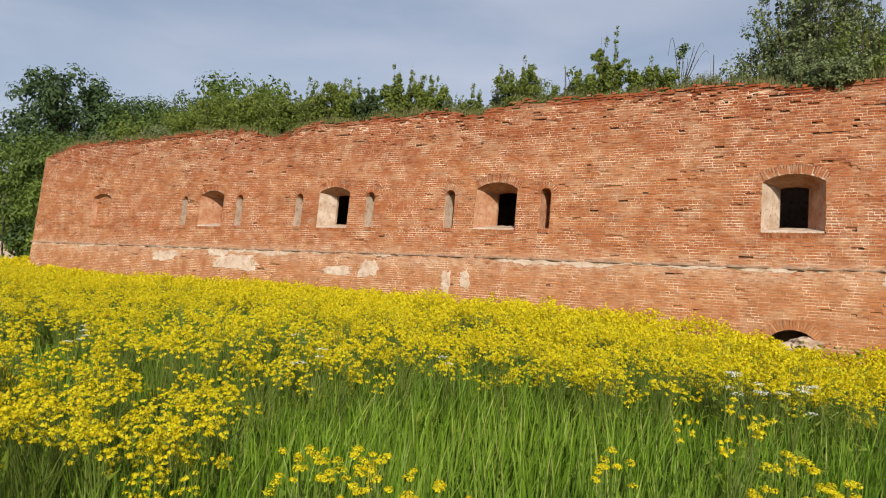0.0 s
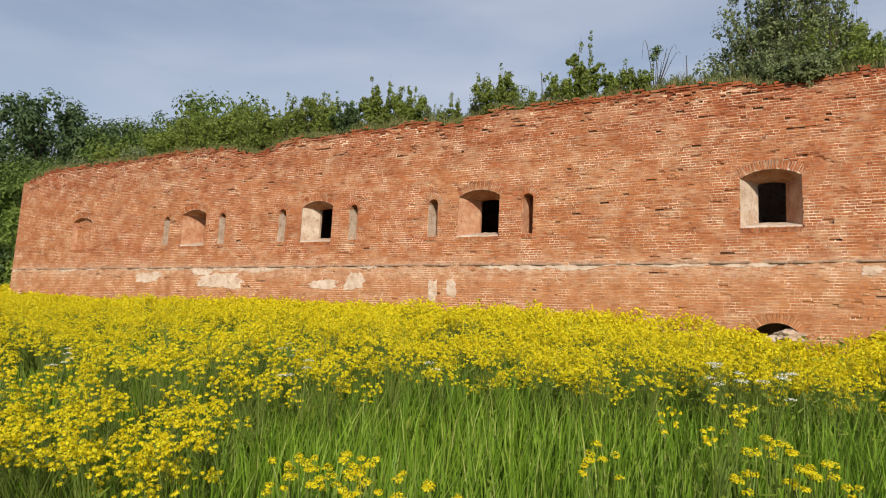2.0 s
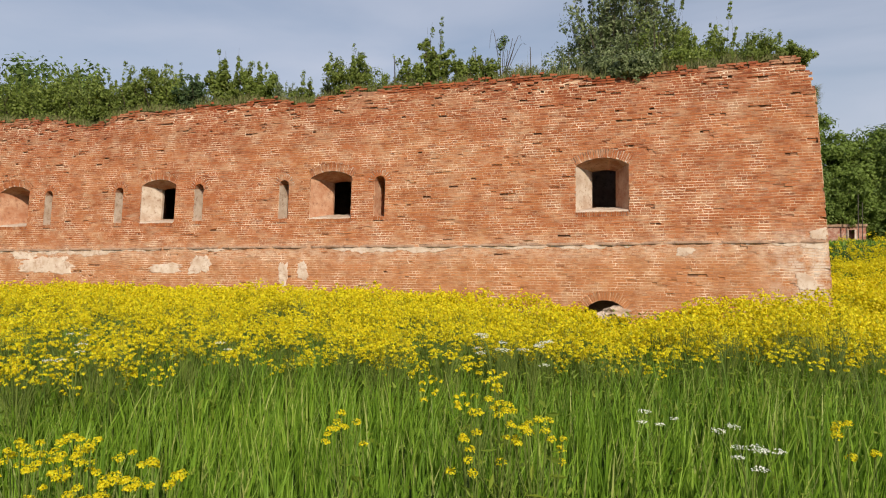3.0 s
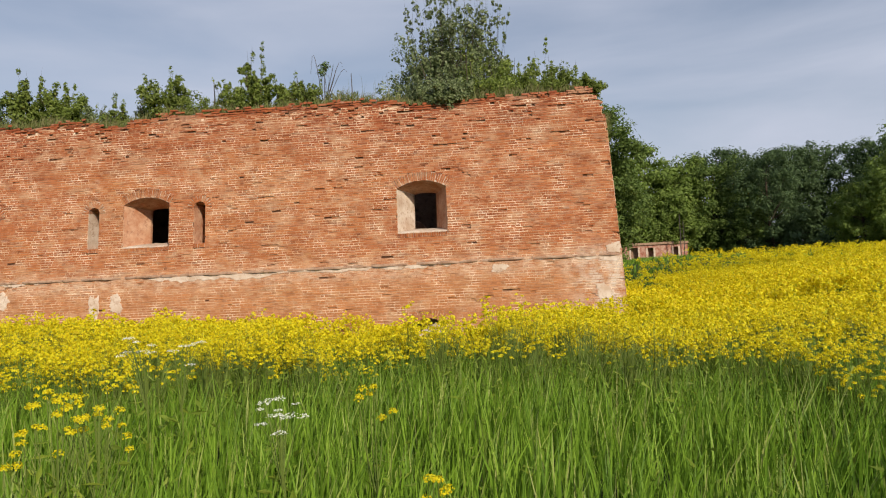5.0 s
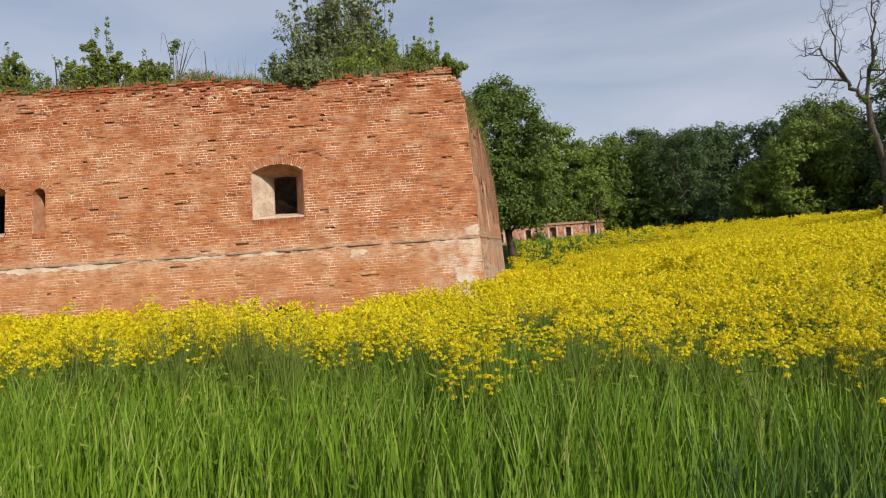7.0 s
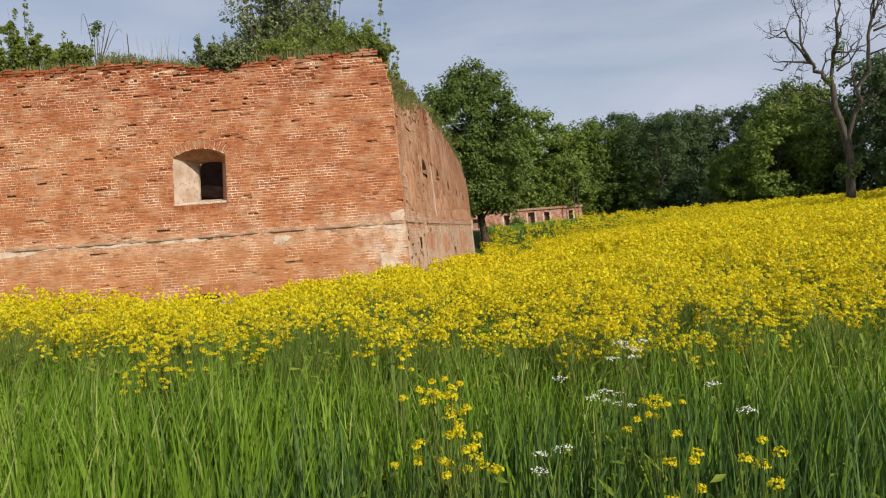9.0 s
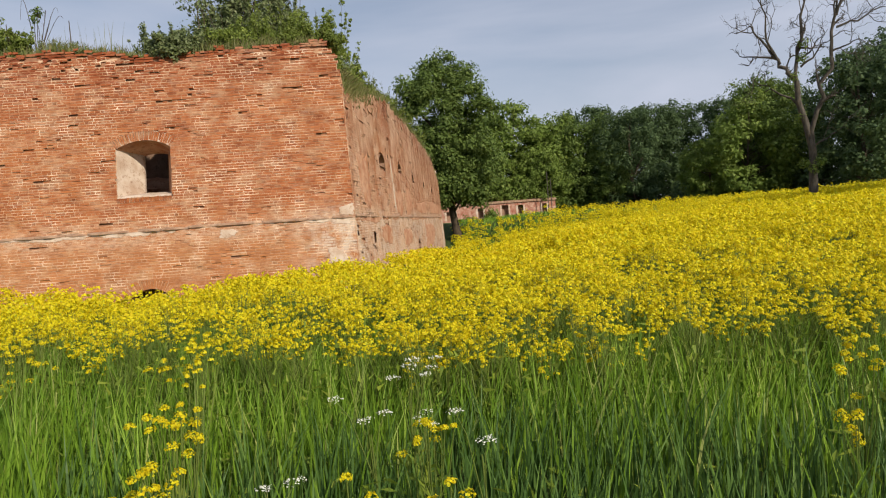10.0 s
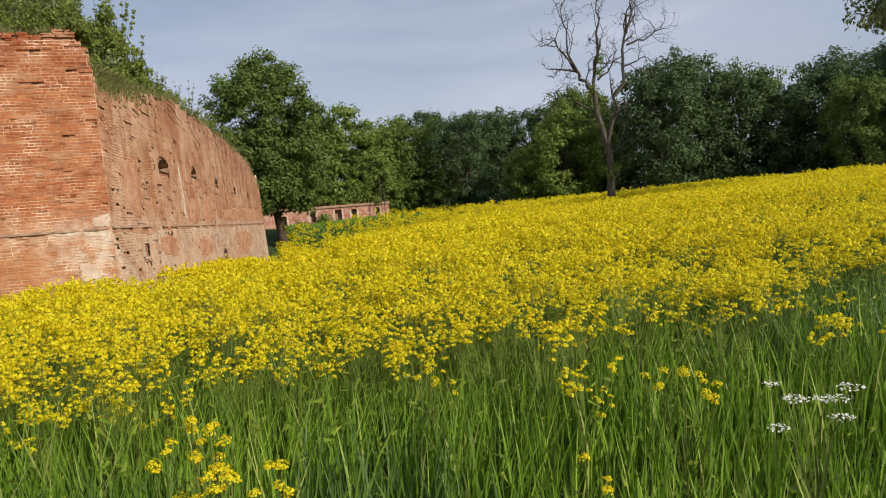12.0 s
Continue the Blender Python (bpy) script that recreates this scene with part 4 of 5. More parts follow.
# ---- single plants of the foreground ----
def flower_plant(x, y, h, heads, seed, spread=0.16):
    """One branching yellow wildflower: stalks, each head of flowers, leaves."""
    r = np.random.default_rng(seed)
    z = float(ground_z(x, y))
    ob = new("yellow_wildflower")
    ob.location = (x, y, z)
    tops, stalks = [], []
    for i in range(heads):
        a, q = r.uniform(0, 2 * math.pi), math.sqrt((i + 0.5) / heads)
        top = np.array([math.cos(a) * q * spread, math.sin(a) * q * spread, h * (1 - 0.28 * q * r.uniform(0.3, 1.2))])
        root = np.array([top[0] * 0.12, top[1] * 0.12, h * r.uniform(0.15, 0.5)])
        tops.append(top)
        mid = (root + top) / 2 + np.array([top[0] * 0.18, top[1] * 0.18, 0])
        part_of("stem", mesh_of("stem", *tube([root, mid, top - np.array([0, 0, 0.01])], [0.0035, 0.0028, 0.002], 4), [STALK]), ob)
    stalks.append(tube([np.array([0, 0, -0.03]), np.array([0.01, 0, h * 0.3]), np.array([0, 0.01, h * 0.6])], [0.006, 0.005, 0.003], 5))
    part_of("stalk", mesh_of("stalk", *stack(stalks), [STALK]), ob)
    for top in tops:
        n = 44
        d = r.normal(size=(n, 3))
        d[:, 2] = np.abs(d[:, 2]) - 0.25
        d /= np.linalg.norm(d, axis=1, keepdims=True)
        k = r.uniform(0.7, 1.3)
        at = top + d * 0.021 * k * r.uniform(0.7, 1.1, (n, 1)) * np.array([1, 1, 0.85])
        v, f = cards(at, d + r.normal(0, 0.3, (n, 3)) + np.array([0, 0, 0.3]), np.full(n, 0.0105), np.full(n, 0.0105), r)
        part_of("flower_head", mesh_of("flower_head", v, f, [PETAL]), ob)
    n = 16
    at = np.stack([r.normal(0, 0.05, n), r.normal(0, 0.05, n), h * r.uniform(0.1, 0.75, n)], 1)
    part_of("leaves", mesh_of("leaves", *cards(at, r.normal(size=(n, 3)) + np.array([0, 0, 0.6]), r.uniform(0.06, 0.12, n), r.uniform(0.015, 0.03, n), r), [HERB]), ob)
    return tagged(ob, "branching wildflower with domed bright yellow flower heads", "wildflower", "yellow wildflowers in the grass")


def tube(points, radii, n=6):
    """A tapering tube of quads along the points."""
    P, R = np.asarray(points, float), np.asarray(radii, float)
    T = np.gradient(P, axis=0)
    T /= np.maximum(np.linalg.norm(T, axis=1, keepdims=True), 1e-9)
    ref = np.where(np.abs(T[:, 2:3]) > 0.85, np.array([[1.0, 0, 0]]), np.array([[0, 0, 1.0]]))
    A = np.cross(T, ref)
    A /= np.linalg.norm(A, axis=1, keepdims=True)
    B = np.cross(T, A)
    a = np.linspace(0, 2 * math.pi, n, endpoint=False)
    v = P[:, None] + (A[:, None] * np.cos(a)[None, :, None] + B[:, None] * np.sin(a)[None, :, None]) * R[:, None, None]
    i, j = np.meshgrid(np.arange(len(P) - 1), np.arange(n), indexing="ij")
    i, j = i.ravel(), j.ravel()
    k = (j + 1) % n
    return v.reshape(-1, 3), np.stack([i * n + j, i * n + k, (i + 1) * n + k, (i + 1) * n + j], 1)


# where the single plants stand: x, y, height of the top over the datum, flower heads, half width
YELLOW = [
    (-5.66, -18.55, -0.55, 14, 0.14), (-5.50, -18.50, -0.66, 16, 0.15), (-5.75, -18.60, -0.72, 8, 0.12), (-6.36, -18.67, -0.66, 9, 0.10),
    (-6.84, -19.45, -0.70, 26, 0.18), (-7.15, -19.40, -0.62, 30, 0.20), (-7.50, -19.40, -0.68, 24, 0.18), (-4.21, -18.41, -0.62, 6, 0.10),
    (-3.90, -18.90, -0.88, 7, 0.10), (1.07, -17.77, -0.90, 20, 0.14), (1.18, -18.15, -1.02, 16, 0.12), (0.95, -17.90, -1.12, 5, 0.08),
    (-0.84, -15.70, -0.90, 70, 0.30), (-0.90, -16.00, -1.05, 34, 0.24), (2.05, -17.50, -1.10, 12, 0.13), (1.84, -18.43, -0.98, 6, 0.08),
    (2.10, -18.40, -1.00, 5, 0.07), (3.89, -17.60, -0.86, 9, 0.09), (3.97, -17.78, -0.82, 9, 0.09), (3.80, -17.65, -0.97, 5, 0.05),
    (3.98, -17.85, -0.97, 7, 0.07), (4.13, -17.80, -1.00, 8, 0.07),
]
YELLOW += [(3.75, -17.75, -1.13, 6, 0.06), (4.09, -17.89, -1.13, 6, 0.06), (4.99, -16.40, -1.10, 10, 0.14), (5.90, -17.40, -1.05, 14, 0.20), (5.20, -17.90, -1.15, 4, 0.08)]
for i, (x, y, top, heads, spread) in enumerate(YELLOW):
    flower_plant(x, y, max(top - float(ground_z(x, y)), 0.45), heads, 500 + i, spread)


def umbel_plant(x, y, h, umbels, seed):
    """A white-flowering umbellifer: stalk, flat umbels, ferny leaves."""
    r = np.random.default_rng(seed)
    ob = new("white_umbel_plant")
    ob.location = (x, y, float(ground_z(x, y)))
    stalks, tops = [tube([np.array([0, 0, -0.03]), np.array([0.01, 0, h * 0.5]), np.array([0, 0, h * 0.8])], [0.006, 0.005, 0.003], 5)], []
    for i in range(umbels):
        a, q = r.uniform(0, 2 * math.pi), 0.16 * math.sqrt(r.uniform(0, 1))
        top = np.array([math.cos(a) * q, math.sin(a) * q, h * r.uniform(0.86, 1.0)])
        tops.append(top)
        part_of("stem", mesh_of("stem", *tube([np.array([0, 0, h * 0.55]), top * 0.6 + np.array([0, 0, h * 0.3]), top], [0.003, 0.0025, 0.0015], 4), [STALK]), ob)
    part_of("stalk", mesh_of("stalk", *stack(stalks), [STALK]), ob)
    for top in tops:
        n = 46
        a, q = r.uniform(0, 2 * math.pi, n), np.sqrt(r.uniform(0, 1, n)) * r.uniform(0.025, 0.045)
        at = top + np.stack([np.cos(a) * q, np.sin(a) * q, 0.012 - q * q * 4 + r.normal(0, 0.003, n)], 1)
        part_of("umbel", mesh_of("umbel", *cards(at, r.normal(0, 0.4, (n, 3)) + np.array([0, 0, 1.0]), np.full(n, 0.008), np.full(n, 0.008), r), [WHITE_PETAL]), ob)
    n = 24
    at = np.stack([r.normal(0, 0.09, n), r.normal(0, 0.09, n), h * r.uniform(0.1, 0.6, n)], 1)
    part_of("leaves", mesh_of("leaves", *cards(at, r.normal(size=(n, 3)) + np.array([0, 0, 0.6]), r.uniform(0.07, 0.14, n), r.uniform(0.02, 0.04, n), r), [HERB]), ob)
    return tagged(ob, "white umbel-flowered plant on a thin green stalk", "wildflower", "white umbel plants in the meadow")


for i, (x, y, top, u) in enumerate(((-8.7, -18.0, -0.55, 4), (-8.2, -17.2, -0.6, 2), (-10.8, -18.5, -0.5, 5), (-10.05, -16.58, -0.66, 6), (-5.92, -17.36, -0.48, 8), (-5.72, -17.30, -0.54, 6), (-4.60, -18.55, -0.70, 8), (-4.95, -17.60, -0.85, 4), (1.80, -17.42, -1.06, 3), (1.97, -17.26, -0.93, 6), (2.03, -17.00, -1.26, 4), (2.25, -17.90, -1.00, 2), (1.50, -18.00, -1.15, 3), (5.75, -18.30, -0.90, 8))):
    umbel_plant(x, y, max(top - float(ground_z(x, y)), 0.5), u, 700 + i)


# ---- trees and shrubs ----
def crown_cards(centres, radii, leaves, size_, r, flat=0.8, up=0.5):
    """Leaves in loose clumps round the centres."""
    n = len(centres) * leaves
    c, q = np.repeat(centres, leaves, 0), np.repeat(radii, leaves)
    d = r.normal(size=(n, 3))
    d /= np.linalg.norm(d, axis=1, keepdims=True)
    at = c + d * (q * r.uniform(0.05, 1.0, n) ** 0.45)[:, None] * np.array([1, 1, flat])
    s = size_ * r.uniform(0.6, 1.4, n)
    return shards(at, d + r.normal(0, 0.34, (n, 3)) + np.array([0, 0, up]), s, s * r.uniform(0.6, 0.95, n), r)


def leafy(name, centres, radii, leaves, size_, r, mat, **how):
    return mesh_of(name, *crown_cards(centres, radii, leaves, size_, r, **how), [mat])


def tree(name, h, crown_r, base, trunk_r, clumps, leaves, size_, seed, leaf, bark, label, group, lean=(0.0, 0.0), round_=1.0):
    """A broadleaf tree: tapered trunk with limbs, and a ragged crown of leaf clumps."""
    r = np.random.default_rng(seed)
    ob = new(name)
    a = r.uniform(0, 2 * math.pi, clumps)
    t = r.uniform(0, 1, clumps)
    prof = np.clip(np.sin(np.clip(t * 0.80 + 0.12, 0, 1) * math.pi), 0.05, 1) ** 0.5
    q = crown_r * prof * r.uniform(0.55, 1.05, clumps) * (1 + 0.22 * np.sin(3 * a + seed))
    zz = h * base + (h * (1 - base) - 0.2 * crown_r) * t * r.uniform(0.92, 1.03, clumps)
    c = np.stack([np.cos(a) * q + lean[0] * zz / h, np.sin(a) * q + lean[1] * zz / h, zz], 1)
    rad = crown_r * r.uniform(0.15, 0.31, clumps) * round_
    pieces = []
    bend = lambda k: np.array([lean[0] * k + 0.02 * h * math.sin(k * 5 + seed), lean[1] * k + 0.02 * h * math.cos(k * 4 + seed), h * k])
    ks = np.linspace(-0.02, 0.85, 8)
    pieces.append(tube([bend(k) for k in ks], [trunk_r * (1.25 if k < 0 else 1) * (1 - 0.92 * max(k, 0) / 0.9) + 0.01 for k in ks], 8))
    for i in r.choice(clumps, min(clumps, 26), replace=False):
        k0 = max(0.12, c[i, 2] / h * r.uniform(0.5, 0.8))
        p0, p2 = bend(min(k0, 0.8)), c[i]
        p1 = p0 * 0.45 + p2 * 0.55 + np.array([0, 0, -0.04 * h * r.uniform(-0.3, 1)])
        w = trunk_r * 0.38 * (1 - min(k0, 0.8))
        pieces.append(tube([p0, p1, p2], [w + 0.015, w * 0.6 + 0.01, 0.012], 5))
    part_of("trunk", mesh_of("trunk", *stack(pieces), [bark], rounded=True), ob)
    part_of("crown", leafy("crown", c, rad, leaves, size_, r, leaf), ob)
    return tagged(ob, label, "tree", group)


WOOD = "woodland trees behind the meadow"
kinds = [
    tree("tree", 17.0, 6.0, 0.05, 0.30, 190, 105, 0.33, 81, LEAF_DARK, BARK, "tall dark green broadleaf tree at the woodland edge", WOOD),
    tree("tree", 16.0, 5.4, 0.06, 0.26, 190, 105, 0.33, 82, LEAF_MID, BARK, "mid-green broadleaf tree at the woodland edge", WOOD),
    tree("tree", 18.0, 5.8, 0.06, 0.32, 190, 105, 0.33, 83, LEAF_DARK, BARK, "tall dark green broadleaf tree at the woodland edge", WOOD),
    tree("tree", 13.0, 5.2, 0.04, 0.22, 190, 105, 0.33, 84, LEAF_LIGHT, BARK, "light green young broadleaf tree at the woodland edge", WOOD),
]
# where the woods stand: kind, x, y, size
woods = [(3, 16.5, 79.0, 1.22), (3, 22.5, 82.0, 1.1), (1, 11.5, 80.0, 0.98), (3, 8.0, 84, 1.1), (1, 27.0, 80.0, 0.95), (3, 19.5, 76.0, 0.75), (0, 29.0, 84.0, 0.95), (2, 34.5, 88.0, 0.92), (0, 39.5, 84.0, 0.98), (2, 45.0, 86.0, 0.95), (0, 50.0, 80.0, 0.98), (1, 30.0, 76.0, 0.62), (3, 42.0, 58.0, 0.98), (1, 46.0, 62.0, 0.92), (3, 38.0, 60.0, 0.62), (0, 55.0, 74.0, 1.0), (0, 50.5, 50.0, 1.02), (2, 56.0, 52.0, 1.0), (2, 62.0, 62.0, 1.1), (0, 62.0, 50.0, 0.95), (1, 67.0, 54.0, 1.02), (0, 70.0, 44.0, 0.95), (2, 77.0, 50.0, 1.02), (0, 76.0, 38.0, 1.05), (0, 80.0, 42.0, 1.0), (1, 66.0, 36.0, 0.7), (2, 84.0, 32.0, 1.0), (0, 88.0, 22.0, 1.0), (1, 74.0, 28.0, 0.9), (2, 33.0, 74.0, 0.78), (1, 52.0, 66.0, 0.85),
    (0, -100.0, 32.0, 1.36), (0, -95.0, 42.0, 1.3), (2, -106.0, 38.0, 1.25), (0, -87.0, 46.0, 1.25), (2, -79.0, 48.0, 1.2), (0, -70.0, 48.0, 1.15), (2, -92.0, 38.0, 1.15), (1, -85.0, 34.0, 1.22), (1, -78.0, 36.0, 1.22), (3, -70.0, 36.0, 1.15), (1, -64.0, 33.0, 1.27), (1, -57.0, 34.0, 1.10), (1, -50.0, 32.0, 1.0), (1, -43.0, 36.0, 0.98), (0, -36.0, 34.0, 0.95), (3, -76.0, 22.0, 0.9), (1, -70.0, 14.0, 0.72), (3, -62.0, 12.0, 0.68), (3, -82.0, 14.0, 0.95), (0, -106.0, 20.0, 1.1), (3, -57.0, 9.0, 0.52), (1, -92.0, 8.0, 0.9)]
r_ = random.Random(5)
first = {}
for kind, x, y, size_ in woods:
    tall = size_ * (1.19 if x < -30 else 1.09 if x < 47 else 1.0) * r_.uniform(0.93, 1.08)
    m = pose(x, y, float(ground_z(x, y)) - 0.2, 0, 0, r_.uniform(0, 360)) @ Matrix.Diagonal((size_ * r_.uniform(0.92, 1.1), size_ * r_.uniform(0.92, 1.1), tall, 1))
    if kind in first:
        copy_thing(kinds[kind], m)
    else:
        first[kind] = m
for kind, m in first.items():
    kinds[kind].matrix_basis = m
big = tree("tree", 19.7, 4.9, 0.20, 0.40, 300, 190, 0.26, 91, LEAF_MID, BARK, "large green broadleaf tree with a leaning trunk beside the fort", "", (-1.1, 0.0))
big.matrix_basis = pose(5.6, 47.0, float(ground_z(5.6, 47.0)))
edge = tree("tree", 17.5, 5.2, 0.58, 0.25, 70, 150, 0.30, 92, LEAF_GREY, BARK, "grey-green tree at the meadow's edge", "")
edge.matrix_basis = pose(44.0, 10.5, float(ground_z(44.0, 10.5)))


def undergrowth():
    """Dark scrub that closes the foot of the woods."""
    r = np.random.default_rng(77)
    c = []
    for (x0, y0), (x1, y1), n, tall in (((20, 84), (54, 88), 60, 4.0), ((54, 86), (92, 48), 70, 4.5), ((92, 48), (96, 10), 40, 4.5), ((34, 68), (52, 56), 26, 2.4), ((56, 50), (78, 34), 36, 2.2), ((-110, 26), (-48, 36), 60, 4.0), ((-95, 12), (-56, 14), 50, 4.0), ((-110, 40), (-30, 48), 60, 10.0), ((20, 95), (60, 96), 50, 10.0), ((60, 92), (104, 44), 60, 10.0)):
        t = r.uniform(0, 1, n)
        x, y = x0 + (x1 - x0) * t + r.normal(0, 1.2, n), y0 + (y1 - y0) * t + r.normal(0, 1.2, n)
        c.append(np.stack([x, y, ground_z(x, y) + r.uniform(0.1, 1.0, n) * tall], 1))
    c = np.concatenate(c)
    tagged(new("woodland_undergrowth", leafy("woodland_undergrowth", c, r.uniform(1.0, 2.2, len(c)), 90, 0.46, r, LEAF_DARK)), "dark undergrowth at the foot of the woods", "scrub", kind="stuff")


undergrowth()


def shrub(x, d, h, wide, leaf, seed, label, leaves=1500, size_=0.085, stems=9, drop=0.0, whips=0.35, z=None, place=front, cat="shrub", dense=True):
    """A shrub on the rampart: bent stems and small leaves along them."""
    r = np.random.default_rng(seed)
    ob = new("shrub")
    foot = float(front_top(x)) - 0.12 if z is None else z
    at0 = place(x, foot, d)
    ob.location = at0
    pieces, spots = [], []
    for i in range(stems):
        a, q = r.uniform(0, 2 * math.pi), wide * math.sqrt(r.uniform(0.02, 1))
        hh = h * r.uniform(0.55, 1.0) * (1 - 0.35 * (q / wide) ** 2)
        tip = np.array([math.cos(a) * q, math.sin(a) * q * 0.8, hh])
        foot_ = np.array([math.cos(a) * q * 0.3, math.sin(a) * q * 0.25, -0.05])
        mid = foot_ * 0.5 + tip * 0.5 + r.normal(0, 0.08 * h, 3)
        mid[2] = hh * 0.55
        if drop:
            tip[2] -= drop * q
        pieces.append(tube([foot_, mid, tip], [0.012 + 0.008 * h, 0.008 + 0.004 * h, 0.003], 5))
        for t in r.uniform(0.12, 1.0, 10):
            p = (foot_ * (1 - t) ** 2 + 2 * mid * t * (1 - t) + tip * t * t)
            spots.append(p + r.normal(0, 0.10 * wide, 3))
    thick = len(spots)
    for i in range(int(stems * whips * 2)):
        a, q = r.uniform(0, 2 * math.pi), wide * math.sqrt(r.uniform(0.02, 0.8))
        foot_ = np.array([math.cos(a) * q * 0.7, math.sin(a) * q * 0.5, h * 0.3])
        tip = np.array([math.cos(a) * q * 1.1, math.sin(a) * q * 0.8, h * r.uniform(0.85, 1.3) * (1 - 0.3 * (q / wide) ** 2)])
        pieces.append(tube([foot_, foot_ * 0.45 + tip * 0.55 + r.normal(0, 0.03 * h, 3), tip], [0.008, 0.006, 0.002], 4))
        spots += [foot_ + (tip - foot_) * t for t in r.uniform(0.2, 1.0, 9)]
    tagged(part_of("stem_tangle", mesh_of("stem_tangle", *stack(pieces), [BARK]), ob), kind="stuff")
    spots = np.array(spots)
    if leaves:
        rad = wide * r.uniform(0.18, 0.40, thick) * (1 - 0.45 * np.clip(spots[:thick, 2] / h, 0, 1))
        rad = rad * (0.85 if dense else 0.62)
        each = max(3, leaves // thick)
        size_ *= 1.25 if dense else 1.0
        body = [crown_cards(spots[:thick], rad, each, size_, r, flat=1.0, up=0.3)]
        body.append(crown_cards(spots[thick:], r.uniform(0.04, 0.12, len(spots) - thick), max(3, each // 5), size_ * 0.9, r, flat=1.2, up=0.3))
        part_of("foliage", mesh_of("foliage", *stack(body), [leaf]), ob)
    return tagged(ob, label, cat, "shrubs on the rampart")


SCRUB = [
    # x, depth, height, half width, leaf, label, leaves, leaf size
    (-44.2, 1.6, 1.0, 0.8, LEAF_GREY, "grey-green weedy shrub on the broken crest", 900, 0.10),
    (-41.0, 1.8, 1.7, 0.95, SCRUB_LIGHT, "round yellow-green shrub on the rampart", 1500, 0.10),
    (-38.6, 2.2, 1.4, 1.1, LEAF_GREY, "grey-green scrub on the rampart", 1300, 0.10),
    (-36.0, 2.0, 2.2, 1.4, SCRUB_LIGHT, "dense yellow-green willow scrub on the rampart", 2200, 0.10),
    (-34.0, 1.6, 2.5, 1.3, SCRUB_LIGHT, "dense yellow-green willow scrub on the rampart", 2200, 0.10),
    (-32.0, 1.7, 2.4, 1.4, SCRUB_LIGHT, "dense yellow-green willow scrub on the rampart", 2200, 0.10),
    (-30.2, 1.5, 2.5, 1.3, SCRUB_LIGHT, "dense yellow-green willow scrub on the rampart", 2200, 0.10),
    (-28.6, 1.2, 2.3, 1.2, SCRUB_MID, "dense green scrub on the rampart", 2000, 0.10),
    (-27.0, 1.1, 2.4, 1.1, SCRUB_MID, "dense green scrub on the rampart", 2000, 0.10),
    (-25.4, 1.2, 2.2, 1.1, SCRUB_MID, "dense green scrub on the rampart", 1900, 0.10),
    (-24.0, 1.0, 1.9, 0.95, SCRUB_LIGHT, "green scrub on the rampart", 1500, 0.10),
    (-22.6, 0.5, 1.4, 0.8, LEAF_DARK, "dark green shrub hanging over the crest", 1300, 0.09),
    (-21.5, 0.9, 2.2, 0.75, SCRUB_MID, "upright green shrub on the rampart", 1300, 0.10),
    (-20.1, 0.9, 1.9, 0.8, SCRUB_LIGHT, "upright green shrub on the rampart", 1200, 0.10),
    (-18.9, 1.0, 0.9, 0.7, LEAF_GREY, "low grey-green weeds on the crest", 600, 0.07),
    (-17.7, 0.7, 1.25, 0.42, SCRUB_MID, "small green shrub on the crest", 500, 0.08),
    (-16.9, 0.8, 1.4, 0.3, LEAF_GREY, "thin grey-green weed on the crest", 300, 0.06),
    (-15.7, 0.6, 1.7, 0.85, SCRUB_MID, "bushy green shrub on the crest", 1700, 0.085),
    (-14.4, 0.8, 0.9, 0.6, SCRUB_LIGHT, "low green weeds on the crest", 500, 0.07),
    (-13.0, 0.7, 1.5, 0.8, SCRUB_LIGHT, "bushy light green shrub on the crest", 1300, 0.085),
    (-12.4, 0.8, 2.2, 0.55, SCRUB_MID, "tall leafy green shrub on the crest", 1000, 0.09),
    (-11.4, 0.7, 1.3, 0.7, SCRUB_LIGHT, "bushy green shrub on the crest", 1000, 0.085),
    (-10.4, 0.7, 1.0, 0.55, SCRUB_MID, "small green shrub on the crest", 700, 0.08),
    (-9.4, 0.8, 0.7, 0.5, LEAF_GREY, "low grey-green weeds on the crest", 300, 0.07),
    (-6.2, 1.3, 1.2, 0.8, LEAF_GREY, "grey-green shrub below the willow", 1500, 0.08),
    (-5.6, -0.05, 0.70, 0.56, LEAF_GREY, "green shrub hanging over the crest", 1500, 0.08),
    (-5.0, 0.8, 1.1, 0.8, LEAF_GREY, "bright green shrub on the crest", 1700, 0.085),
    (-4.1, 1.2, 1.2, 0.85, SCRUB_LIGHT, "bright green leafy shrub on the rampart", 1900, 0.09),
    (-3.0, 1.2, 1.3, 0.8, SCRUB_LIGHT, "bright green leafy shrub on the rampart", 1400, 0.085),
    (-2.5, 12.2, 5.7, 1.6, SCRUB_LIGHT, "bright green leafy bush on the rampart", 5200, 0.12),
    (-1.4, 11.6, 3.0, 1.2, SCRUB_LIGHT, "bright green leafy bush on the rampart", 3200, 0.12),
    (-2.3, 3.2, 1.5, 0.9, SCRUB_MID, "bright green leafy shrub on the rampart", 1600, 0.085),
    (-1.9, 0.9, 1.1, 0.8, SCRUB_MID, "low green weeds on the corner of the crest", 1100, 0.075),
    (-1.0, 1.0, 1.0, 0.6, SCRUB_LIGHT, "green weeds on the crumbled corner", 1300, 0.07),
    (-0.6, 0.6, 0.6, 0.5, SCRUB_MID, "green weeds on the crumbled corner", 1000, 0.07),
]
